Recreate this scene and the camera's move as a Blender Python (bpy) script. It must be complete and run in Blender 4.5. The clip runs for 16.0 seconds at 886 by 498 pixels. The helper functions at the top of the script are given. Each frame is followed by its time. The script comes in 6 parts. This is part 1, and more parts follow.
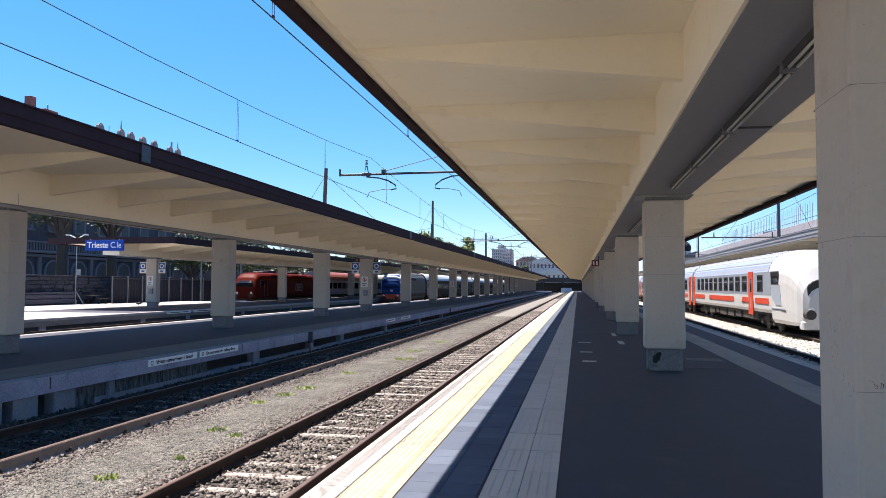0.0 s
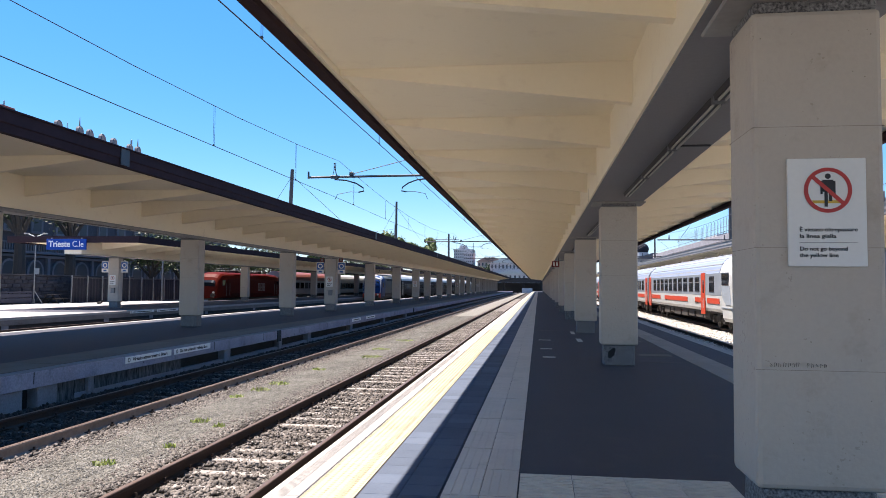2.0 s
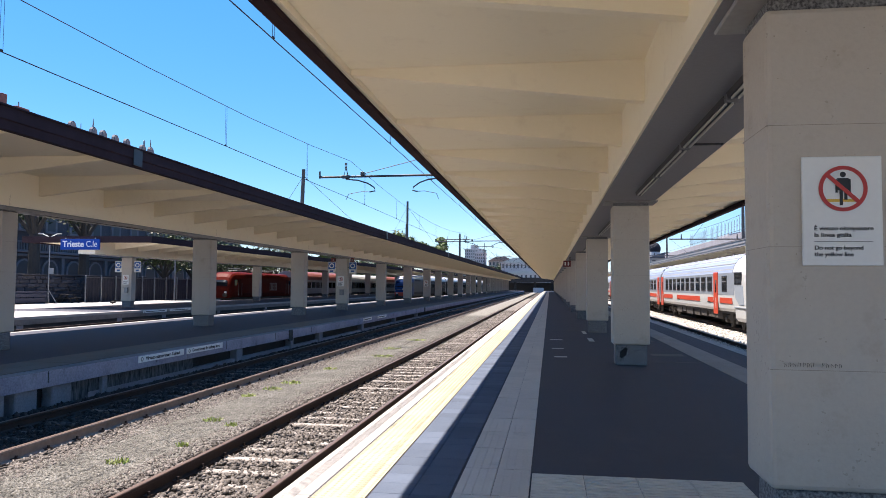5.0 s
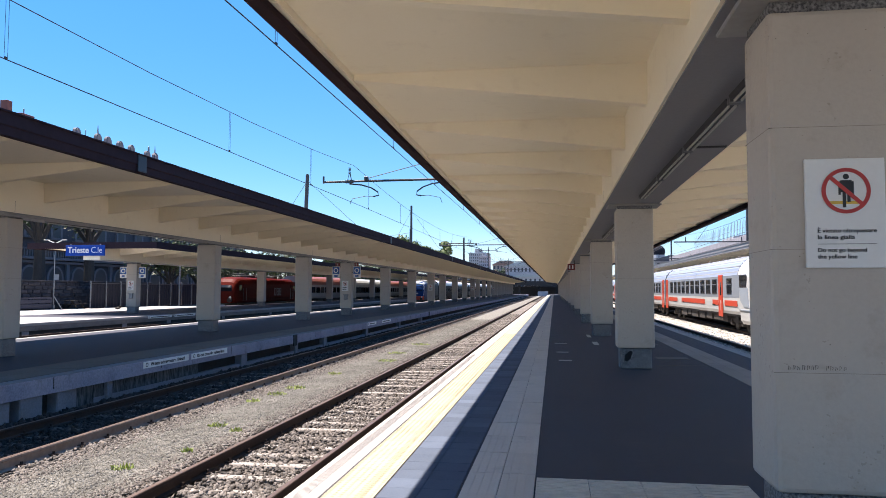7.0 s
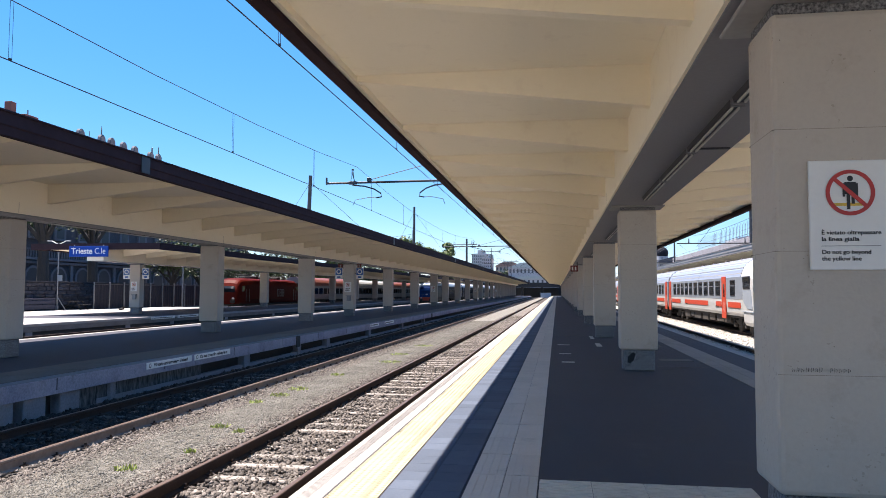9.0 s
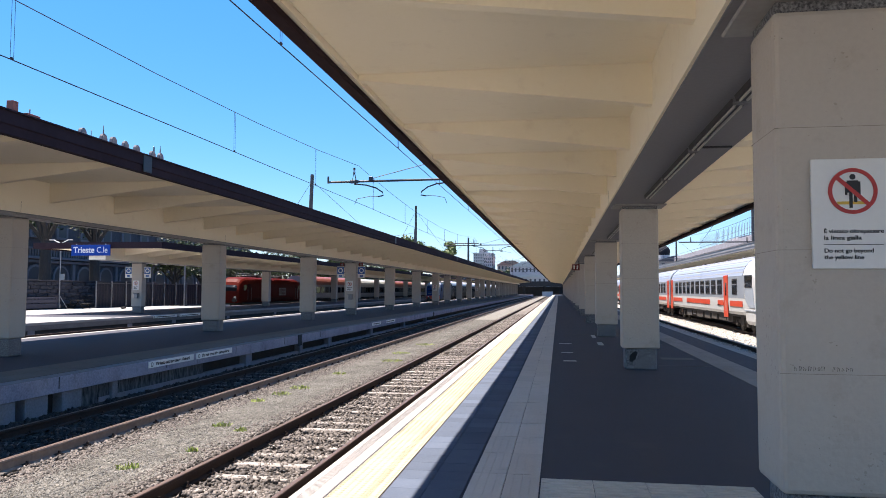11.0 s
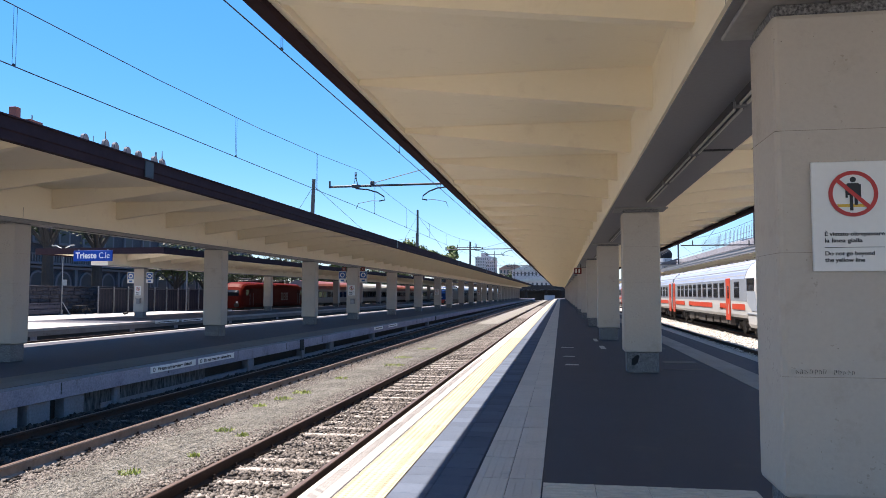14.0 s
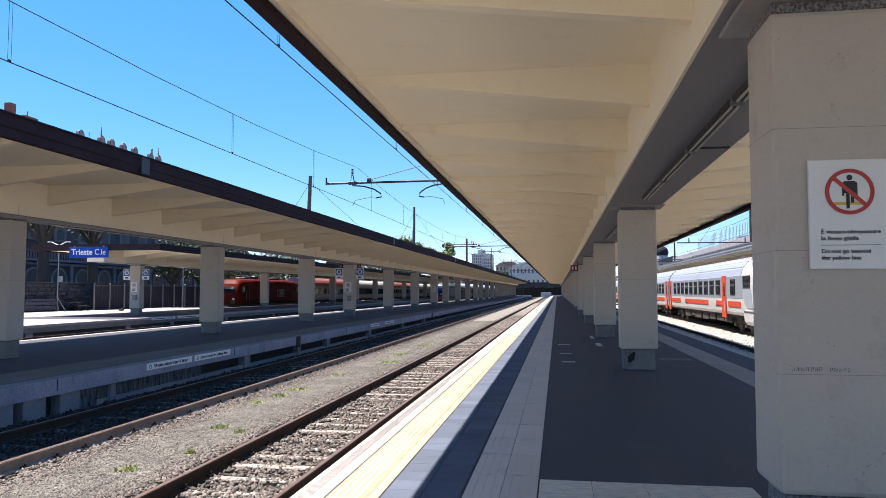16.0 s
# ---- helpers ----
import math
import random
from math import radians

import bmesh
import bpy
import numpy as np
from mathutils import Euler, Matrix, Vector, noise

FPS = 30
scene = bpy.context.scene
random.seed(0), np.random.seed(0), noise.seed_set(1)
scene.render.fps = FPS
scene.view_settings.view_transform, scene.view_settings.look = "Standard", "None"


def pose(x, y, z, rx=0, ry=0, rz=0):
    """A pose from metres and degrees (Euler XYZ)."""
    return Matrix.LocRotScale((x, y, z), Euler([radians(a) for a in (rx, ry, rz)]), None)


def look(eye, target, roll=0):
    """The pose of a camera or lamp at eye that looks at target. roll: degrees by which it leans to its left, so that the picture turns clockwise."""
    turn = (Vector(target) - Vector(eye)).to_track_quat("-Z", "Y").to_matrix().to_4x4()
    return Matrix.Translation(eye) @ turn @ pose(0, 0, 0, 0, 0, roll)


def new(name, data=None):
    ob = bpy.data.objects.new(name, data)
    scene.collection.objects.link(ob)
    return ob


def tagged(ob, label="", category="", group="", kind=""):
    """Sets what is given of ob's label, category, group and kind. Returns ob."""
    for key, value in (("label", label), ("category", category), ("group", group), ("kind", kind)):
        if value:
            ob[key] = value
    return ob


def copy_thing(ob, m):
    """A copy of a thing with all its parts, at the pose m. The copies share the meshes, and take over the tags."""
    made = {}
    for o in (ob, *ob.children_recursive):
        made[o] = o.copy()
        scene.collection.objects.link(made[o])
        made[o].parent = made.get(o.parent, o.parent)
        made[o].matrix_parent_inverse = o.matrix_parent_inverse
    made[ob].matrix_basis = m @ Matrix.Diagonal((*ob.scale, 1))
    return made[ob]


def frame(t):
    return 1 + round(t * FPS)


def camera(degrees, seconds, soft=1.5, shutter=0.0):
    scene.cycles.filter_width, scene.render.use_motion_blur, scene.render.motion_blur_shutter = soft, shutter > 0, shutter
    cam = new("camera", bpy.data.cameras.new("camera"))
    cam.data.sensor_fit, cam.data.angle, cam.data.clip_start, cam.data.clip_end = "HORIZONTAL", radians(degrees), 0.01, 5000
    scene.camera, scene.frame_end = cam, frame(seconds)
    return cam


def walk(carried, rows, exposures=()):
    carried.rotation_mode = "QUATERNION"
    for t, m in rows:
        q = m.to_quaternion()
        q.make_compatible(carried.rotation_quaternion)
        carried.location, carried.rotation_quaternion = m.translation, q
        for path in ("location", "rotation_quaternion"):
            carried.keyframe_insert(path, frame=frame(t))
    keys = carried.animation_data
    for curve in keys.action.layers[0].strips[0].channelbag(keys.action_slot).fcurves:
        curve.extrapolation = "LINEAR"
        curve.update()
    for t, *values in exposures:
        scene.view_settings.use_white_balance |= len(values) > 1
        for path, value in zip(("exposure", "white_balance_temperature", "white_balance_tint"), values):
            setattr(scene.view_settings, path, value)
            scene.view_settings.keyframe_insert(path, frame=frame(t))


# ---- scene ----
cam = camera(62.0, 16.0, soft=0.5)
PATH = [  # seconds, x, y, z, yaw, pitch, roll
    (0.0, 0.0, 0.93, 1.75, 10.35, 2.859, -0.33),
    (0.25, 0.0, 0.66, 1.75, 9.72, 2.98, -0.31),
    (0.5, 0.0, 0.38, 1.75, 8.96, 3.06, -0.30),
    (0.75, 0.0, 0.12, 1.75, 8.35, 2.95, -0.36),
    (1.0, -0.01, 0.0, 1.748, 7.981, 2.853, -0.431),
    (1.5, -0.01, -0.01, 1.746, 7.538, 3.066, -0.414),
    (2.0, -0.009, -0.009, 1.746, 7.365, 2.888, -0.463),
    (2.5, -0.015, -0.003, 1.744, 7.546, 2.659, -0.610),
    (3.0, -0.015, 0.002, 1.744, 7.814, 2.601, -0.631),
    (3.5, -0.015, 0.004, 1.744, 8.115, 2.624, -0.595),
    (4.0, -0.014, 0.002, 1.744, 8.088, 2.756, -0.604),
    (6.5, -0.006, -0.005, 1.747, 8.540, 2.957, -0.145),
    (7.0, -0.002, -0.004, 1.747, 8.565, 3.166, -0.150),
    (7.5, -0.002, -0.002, 1.748, 8.593, 3.359, -0.090),
    (8.0, -0.006, -0.008, 1.748, 8.663, 3.407, -0.200),
    (8.5, -0.006, -0.006, 1.749, 8.657, 3.258, -0.142),
    (9.0, -0.004, -0.002, 1.749, 8.782, 3.264, -0.220),
    (11.5, -0.004, 0.002, 1.749, 8.975, 3.165, -0.150),
    (12.0, -0.002, 0.000, 1.750, 9.017, 3.431, -0.005),
    (12.5, 0.002, 0.000, 1.750, 9.155, 3.434, 0.032),
    (13.0, 0.004, -0.001, 1.751, 9.291, 3.497, 0.048),
    (13.5, 0.004, -0.001, 1.751, 9.158, 3.311, 0.090),
    (14.0, 0.005, 0.001, 1.750, 9.072, 3.492, 0.010),
    (14.5, 0.005, -0.001, 1.750, 8.930, 3.509, 0.000),
    (15.0, 0.005, 0.001, 1.751, 8.852, 3.499, 0.044),
    (15.5, 0.003, -0.001, 1.752, 8.716, 3.350, 0.140),
    (16.0, 0.000, 0.000, 1.751, 8.800, 3.260, -0.060),
]
walk(cam, [(t, pose(x, y, z, 90 + pitch, roll, yaw)) for t, x, y, z, yaw, pitch, roll in PATH],
     exposures=[(0.0, 1.57, 6600, 16), (16.0, 1.57, 6600, 16)])

# ---- world, sun, exposure ----
SUN_DIR = Vector((-0.365, 0.12, 1.0)).normalized()   # towards the sun: over the tracks on the far side, a little ahead
SUN_EL = math.asin(SUN_DIR.z)
world = bpy.data.worlds.new("daylight")
scene.world = world
world.use_nodes = True
wn = world.node_tree
sky = wn.nodes.new("ShaderNodeTexSky")
sky.sky_type = "NISHITA"
sky.sun_disc = False
sky.sun_elevation = SUN_EL
sky.sun_rotation = math.atan2(SUN_DIR.x, SUN_DIR.y)
sky.altitude = 0
sky.air_density, sky.dust_density, sky.ozone_density = 1.0, 0.0, 3.0
wn.nodes["Background"].inputs["Strength"].default_value = 0.076
tone = wn.nodes.new("ShaderNodeHueSaturation")
tone.inputs["Saturation"].default_value = 1.42
wn.links.new(sky.outputs[0], tone.inputs["Color"])
even = wn.nodes.new("ShaderNodeMix")   # plain blue mixed in for a flatter sky and bluer shade
even.data_type = "RGBA"
even.inputs["Factor"].default_value = 0.45
even.inputs["B"].default_value = (0.84, 2.45, 5.2, 1)
wn.links.new(tone.outputs[0], even.inputs["A"])
wn.links.new(even.outputs["Result"], wn.nodes["Background"].inputs["Color"])
sun = new("sun", bpy.data.lights.new("sun", "SUN"))
sun.data.energy, sun.data.angle, sun.data.color = 5.0, radians(0.53), (1.0, 0.93, 0.83)
sun.matrix_world = look((0, 0, 40), Vector((0, 0, 40)) - SUN_DIR)

# ---- materials ----
def material(name, a, b=None, rough=0.8, metal=0.0, grain=30.0, stain=1.2, contrast=0.5, bump=0.15, bump_scale=None, vary=0.0, stretch=None, dirt=None, dirt_amount=0.0, emit=0.0, island=False, spec=0.5, pocks=0.0):
    """A procedural surface: two colours mixed by fine grain and broad stains, with relief; vary shifts the brightness piece by piece."""
    m = bpy.data.materials.new(name)
    m.use_nodes = True
    nt = m.node_tree
    nd, lk = nt.nodes, nt.links
    p = nd["Principled BSDF"]
    b = b or tuple(c * 0.78 for c in a)
    co = nd.new("ShaderNodeTexCoord")
    mp = nd.new("ShaderNodeMapping")
    lk.new(co.outputs["Object"], mp.inputs["Vector"])
    if stretch:
        mp.inputs["Scale"].default_value = stretch
    info = nd.new("ShaderNodeObjectInfo")
    shift = nd.new("ShaderNodeVectorMath"); shift.operation = "SCALE"; shift.inputs[0].default_value = (37, 51, 23)
    lk.new(info.outputs["Random"], shift.inputs["Scale"])
    lk.new(shift.outputs[0], mp.inputs["Location"])
    fine = nd.new("ShaderNodeTexNoise"); fine.inputs["Scale"].default_value = grain; fine.inputs["Detail"].default_value = 5
    broad = nd.new("ShaderNodeTexNoise"); broad.inputs["Scale"].default_value = stain; broad.inputs["Detail"].default_value = 4
    for n in (fine, broad):
        lk.new(mp.outputs[0], n.inputs["Vector"])
    add = nd.new("ShaderNodeMath"); add.operation = "ADD"
    lk.new(fine.outputs[0], add.inputs[0]); lk.new(broad.outputs[0], add.inputs[1])
    ramp = nd.new("ShaderNodeMapRange")
    ramp.inputs["From Min"].default_value, ramp.inputs["From Max"].default_value = 1 - contrast, 1 + contrast
    lk.new(add.outputs[0], ramp.inputs["Value"])
    mix = nd.new("ShaderNodeMix"); mix.data_type = "RGBA"
    mix.inputs["A"].default_value, mix.inputs["B"].default_value = (*b, 1), (*a, 1)
    lk.new(ramp.outputs[0], mix.inputs["Factor"])
    out = mix.outputs["Result"]
    if dirt:
        spot = nd.new("ShaderNodeTexNoise"); spot.inputs["Scale"].default_value = 2.3; spot.inputs["Detail"].default_value = 6; spot.inputs["Roughness"].default_value = 0.7
        lk.new(mp.outputs[0], spot.inputs["Vector"])
        r2 = nd.new("ShaderNodeMapRange"); r2.inputs["From Min"].default_value, r2.inputs["From Max"].default_value = 0.56, 0.75
        r2.inputs["To Max"].default_value = dirt_amount
        lk.new(spot.outputs[0], r2.inputs["Value"])
        m2 = nd.new("ShaderNodeMix"); m2.data_type = "RGBA"; m2.inputs["B"].default_value = (*dirt, 1)
        lk.new(r2.outputs[0], m2.inputs["Factor"]); lk.new(out, m2.inputs["A"])
        out = m2.outputs["Result"]
    if pocks:
        pn = nd.new("ShaderNodeTexNoise"); pn.inputs["Scale"].default_value = 34; pn.inputs["Detail"].default_value = 2
        lk.new(mp.outputs[0], pn.inputs["Vector"])
        zone = nd.new("ShaderNodeTexNoise"); zone.inputs["Scale"].default_value = 4; zone.inputs["Detail"].default_value = 3
        lk.new(mp.outputs[0], zone.inputs["Vector"])
        both = nd.new("ShaderNodeMath"); both.operation = "MULTIPLY"
        lk.new(pn.outputs[0], both.inputs[0]); lk.new(zone.outputs[0], both.inputs[1])
        r4 = nd.new("ShaderNodeMapRange"); r4.inputs["From Min"].default_value, r4.inputs["From Max"].default_value = 0.40, 0.44
        r4.inputs["To Max"].default_value = pocks
        lk.new(both.outputs[0], r4.inputs["Value"])
        m3 = nd.new("ShaderNodeMix"); m3.data_type = "RGBA"; m3.inputs["B"].default_value = (0.16, 0.12, 0.10, 1)
        lk.new(r4.outputs[0], m3.inputs["Factor"]); lk.new(out, m3.inputs["A"])
        out = m3.outputs["Result"]
    if vary:
        hsv = nd.new("ShaderNodeHueSaturation")
        r3 = nd.new("ShaderNodeMapRange"); r3.inputs["To Min"].default_value, r3.inputs["To Max"].default_value = 1 - vary, 1 + vary
        if island:
            geo = nd.new("ShaderNodeNewGeometry"); lk.new(geo.outputs["Random Per Island"], r3.inputs["Value"])
        else:
            lk.new(info.outputs["Random"], r3.inputs["Value"])
        lk.new(r3.outputs[0], hsv.inputs["Value"]); lk.new(out, hsv.inputs["Color"])
        out = hsv.outputs[0]
    lk.new(out, p.inputs["Base Color"])
    p.inputs["Roughness"].default_value, p.inputs["Metallic"].default_value = rough, metal
    p.inputs["Specular IOR Level"].default_value = spec
    if bump:
        bn = nd.new("ShaderNodeTexNoise"); bn.inputs["Scale"].default_value = bump_scale or grain; bn.inputs["Detail"].default_value = 4
        lk.new(mp.outputs[0], bn.inputs["Vector"])
        bp = nd.new("ShaderNodeBump"); bp.inputs["Strength"].default_value = bump; bp.inputs["Distance"].default_value = 0.02
        lk.new(bn.outputs[0], bp.inputs["Height"]); lk.new(bp.outputs[0], p.inputs["Normal"])
    if emit:
        p.inputs["Emission Color"].default_value, p.inputs["Emission Strength"].default_value = (*a, 1), emit
    return m


def glass(name, tint=(0.02, 0.025, 0.03), rough=0.05):
    m = bpy.data.materials.new(name)
    m.use_nodes = True
    p = m.node_tree.nodes["Principled BSDF"]
    p.inputs["Base Color"].default_value = (*tint, 1)
    p.inputs["Roughness"].default_value = rough
    p.inputs["IOR"].default_value = 1.5
    return m


M_PLASTER = material("cream_plaster", (0.95, 0.865, 0.69), (0.92, 0.83, 0.65), 0.85, grain=18, stain=0.8, contrast=0.6, bump=0.08, dirt=(0.62, 0.50, 0.38), dirt_amount=0.25)
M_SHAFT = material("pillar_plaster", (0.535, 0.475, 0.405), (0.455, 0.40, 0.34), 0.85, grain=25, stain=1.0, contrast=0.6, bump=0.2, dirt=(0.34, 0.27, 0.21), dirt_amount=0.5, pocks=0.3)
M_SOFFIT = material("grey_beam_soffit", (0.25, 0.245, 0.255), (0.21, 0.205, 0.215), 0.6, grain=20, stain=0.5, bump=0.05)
M_GRANITE = material("speckled_granite", (0.26, 0.26, 0.265), (0.045, 0.045, 0.05), 0.55, grain=60, stain=45, contrast=0.22, bump=0.05)
M_FASCIA = material("dark_metal_fascia", (0.046, 0.030, 0.036), (0.030, 0.020, 0.024), 0.75, grain=8, stain=1.5, bump=0.05, spec=0.03, dirt=(0.055, 0.04, 0.036), dirt_amount=0.5)
M_ROOF = material("roof_felt", (0.30, 0.29, 0.28), (0.22, 0.21, 0.2), 0.9, grain=10, stain=0.7)
# Blue in the asphalt colour stands for the bluish shade on it.
M_ASPHALT = material("platform_asphalt", (0.043, 0.043, 0.060), (0.029, 0.029, 0.044), 0.8, grain=120, stain=0.6, contrast=0.5, bump=0.3, dirt=(0.075, 0.075, 0.08), dirt_amount=0.4)
M_EDGE = material("pale_edge_stone", (0.355, 0.338, 0.322), (0.265, 0.25, 0.237), 0.8, grain=60, stain=2.5, bump=0.2, vary=0.06, dirt=(0.35, 0.31, 0.27), dirt_amount=0.35)
M_YELLOW = material("yellow_tactile_tile", (0.37, 0.34, 0.235), (0.315, 0.285, 0.19), 0.75, grain=40, stain=2.0, bump=0.1, vary=0.06, dirt=(0.42, 0.34, 0.2), dirt_amount=0.4)
M_GREYTILE = material("grey_platform_tile", (0.092, 0.112, 0.15), (0.066, 0.082, 0.116), 0.8, grain=50, stain=3.0, bump=0.1, vary=0.18, spec=0.15)
M_CREAMTILE = material("beige_tactile_tile", (0.61, 0.54, 0.47), (0.50, 0.44, 0.38), 0.75, grain=45, stain=2.5, bump=0.1, vary=0.05, dirt=(0.25, 0.23, 0.2), dirt_amount=0.35)
# Edge stone copy for platform 2, its shade put into the colour.
M_P2EDGE = material("shaded_edge_stone", (0.20, 0.20, 0.215), (0.13, 0.13, 0.14), 0.85, grain=40, stain=1.5, bump=0.2, vary=0.08, dirt=(0.10, 0.095, 0.09), dirt_amount=0.5)
M_P2STRIP = material("muted_brown_beige_tile", (0.145, 0.128, 0.112), (0.095, 0.085, 0.076), 0.85, grain=40, stain=1.2, bump=0.1, vary=0.10, dirt=(0.07, 0.065, 0.06), dirt_amount=0.5)
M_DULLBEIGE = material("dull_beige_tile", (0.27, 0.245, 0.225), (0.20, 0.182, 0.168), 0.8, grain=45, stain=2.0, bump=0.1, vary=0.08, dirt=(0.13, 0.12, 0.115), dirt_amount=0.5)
M_JOINT = material("dark_joint", (0.13, 0.125, 0.12), None, 0.9)
M_CONCRETE = material("weathered_concrete", (0.30, 0.292, 0.32), (0.15, 0.145, 0.16), 0.9, grain=25, stain=1.0, bump=0.25, dirt=(0.12, 0.11, 0.1), dirt_amount=0.6)
M_DARKCONC = material("near_black_concrete", (0.04, 0.038, 0.038), (0.014, 0.013, 0.013), 0.95, grain=20, stain=1.5, bump=0.3)
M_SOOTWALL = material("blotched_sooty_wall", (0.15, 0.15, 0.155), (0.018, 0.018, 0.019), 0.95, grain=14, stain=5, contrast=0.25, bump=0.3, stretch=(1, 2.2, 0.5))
M_SLEEPER = material("concrete_sleeper", (0.31, 0.285, 0.265), (0.185, 0.16, 0.142), 0.9, grain=40, stain=4, bump=0.25, vary=0.14, dirt=(0.11, 0.075, 0.055), dirt_amount=0.75)
# Sleepers darkened in the colour for track 2's shade; reused on outer tracks.
M_SHADESLEEPER = material("shade_dark_sleeper", (0.14, 0.125, 0.118), (0.065, 0.056, 0.052), 0.9, grain=40, stain=4, bump=0.3, vary=0.3, dirt=(0.03, 0.024, 0.02), dirt_amount=0.7)
M_RUST = material("rusty_rail_web", (0.042, 0.022, 0.016), (0.022, 0.013, 0.010), 0.9, grain=30, stain=3, bump=0.2)
M_PALERUST = material("pale_rust", (0.31, 0.245, 0.21), (0.17, 0.125, 0.10), 0.9, grain=12, stain=2, bump=0.2)
M_RAILTOP = material("worn_rail_head", (0.16, 0.11, 0.09), (0.09, 0.058, 0.045), 0.5, metal=0.5, grain=20, stain=2, bump=0.05)
M_BALLAST = material("ballast_bed", (0.06, 0.05, 0.043), (0.022, 0.019, 0.017), 0.95, grain=22, stain=14, contrast=0.35, bump=0.9, bump_scale=24)
M_STONE = material("ballast_stones", (0.17, 0.15, 0.135), (0.055, 0.046, 0.041), 0.95, grain=20, stain=1.0, bump=0.2, vary=0.65, island=True)
M_GRAVEL = material("fine_gravel_bed", (0.21, 0.20, 0.178), (0.10, 0.094, 0.083), 0.95, grain=50, stain=8, contrast=0.4, bump=0.8, bump_scale=45)
# Ballast copy with the second canopy's shade in its colour.
M_SHADESTONE = material("shade_dark_ballast_stones", (0.045, 0.038, 0.036), (0.016, 0.013, 0.012), 0.95, grain=20, stain=1.0, bump=0.2, vary=0.6, island=True)
M_PALESTONE = material("pale_ballast_stones", (0.50, 0.475, 0.43), (0.33, 0.31, 0.28), 0.95, grain=20, stain=1.0, bump=0.2, vary=0.35, island=True)
M_PALEBED = material("pale_ballast_bed", (0.36, 0.34, 0.31), (0.22, 0.205, 0.185), 0.95, grain=20, stain=6, contrast=0.4, bump=0.8, bump_scale=22)
M_GRAVELSTONE = material("grey_gravel_stones", (0.21, 0.20, 0.178), (0.085, 0.08, 0.07), 0.95, grain=8, stain=1.4, contrast=0.35, bump=0.2, vary=0.35, island=True)
M_GROUND = material("bare_ground", (0.26, 0.23, 0.19), (0.17, 0.15, 0.12), 0.95, grain=3, stain=0.1, bump=0.3)
M_STEEL = material("galvanised_steel", (0.30, 0.30, 0.31), (0.20, 0.2, 0.21), 0.5, metal=0.7, grain=20, stain=2, bump=0.05)
M_DARKSTEEL = material("dark_painted_steel", (0.055, 0.055, 0.06), (0.035, 0.035, 0.04), 0.5, metal=0.3, bump=0.05)
M_WHITE = material("white_enamel", (0.78, 0.77, 0.74), (0.72, 0.71, 0.68), 0.45, grain=30, stain=2, bump=0.02)
M_BLACK = material("black_print", (0.012, 0.012, 0.014), None, 0.5, bump=0)
M_SIGNRED = material("sign_red", (0.52, 0.03, 0.025), None, 0.45, bump=0)
M_SIGNYELLOW = material("sign_yellow", (0.75, 0.47, 0.05), None, 0.45, bump=0)
M_SIGNBLUE = material("station_sign_blue", (0.004, 0.055, 0.32), (0.003, 0.045, 0.28), 0.5, bump=0.02, spec=0.15)
M_GLASS = glass("dark_window_glass", (0.012, 0.014, 0.017))
M_GLASS.node_tree.nodes["Principled BSDF"].inputs["Specular IOR Level"].default_value = 0.2
M_PALEMETAL = material("pale_painted_metal", (0.36, 0.35, 0.34), (0.26, 0.25, 0.24), 0.6, grain=12, stain=1.5, bump=0.05)
M_DIMPANE = material("dim_old_window", (0.03, 0.033, 0.04), (0.02, 0.022, 0.028), 0.55, bump=0)
M_TUBE = material("lamp_diffuser", (0.55, 0.54, 0.5), (0.45, 0.44, 0.4), 0.35, bump=0.02)


# ---- building helpers ----
def bx(bm, x0, x1, y0, y1, z0, z1, bevel=0.0, seg=1):
    vs = [bm.verts.new(c) for c in ((x0, y0, z0), (x1, y0, z0), (x1, y1, z0), (x0, y1, z0), (x0, y0, z1), (x1, y0, z1), (x1, y1, z1), (x0, y1, z1))]
    fs = [bm.faces.new([vs[i] for i in f]) for f in ((3, 2, 1, 0), (4, 5, 6, 7), (0, 1, 5, 4), (1, 2, 6, 5), (2, 3, 7, 6), (3, 0, 4, 7))]
    if bevel:
        bmesh.ops.bevel(bm, geom=list({e for f in fs for e in f.edges}), offset=bevel, segments=seg, affect="EDGES", profile=0.5)
    return bm


def box(x0, x1, y0, y1, z0, z1, bevel=0.0, seg=1):
    return bx(bmesh.new(), x0, x1, y0, y1, z0, z1, bevel, seg)


def prism(profile, y0, y1, bm=None):
    """A closed outline of (x, z) drawn along y."""
    bm = bm or bmesh.new()
    a = [bm.verts.new((x, y0, z)) for x, z in profile]
    b = [bm.verts.new((x, y1, z)) for x, z in profile]
    n = len(profile)
    bm.faces.new(a)
    bm.faces.new(b[::-1])
    for i in range(n):
        bm.faces.new((a[i], b[i], b[(i + 1) % n], a[(i + 1) % n]))
    bmesh.ops.recalc_face_normals(bm, faces=bm.faces)
    return bm


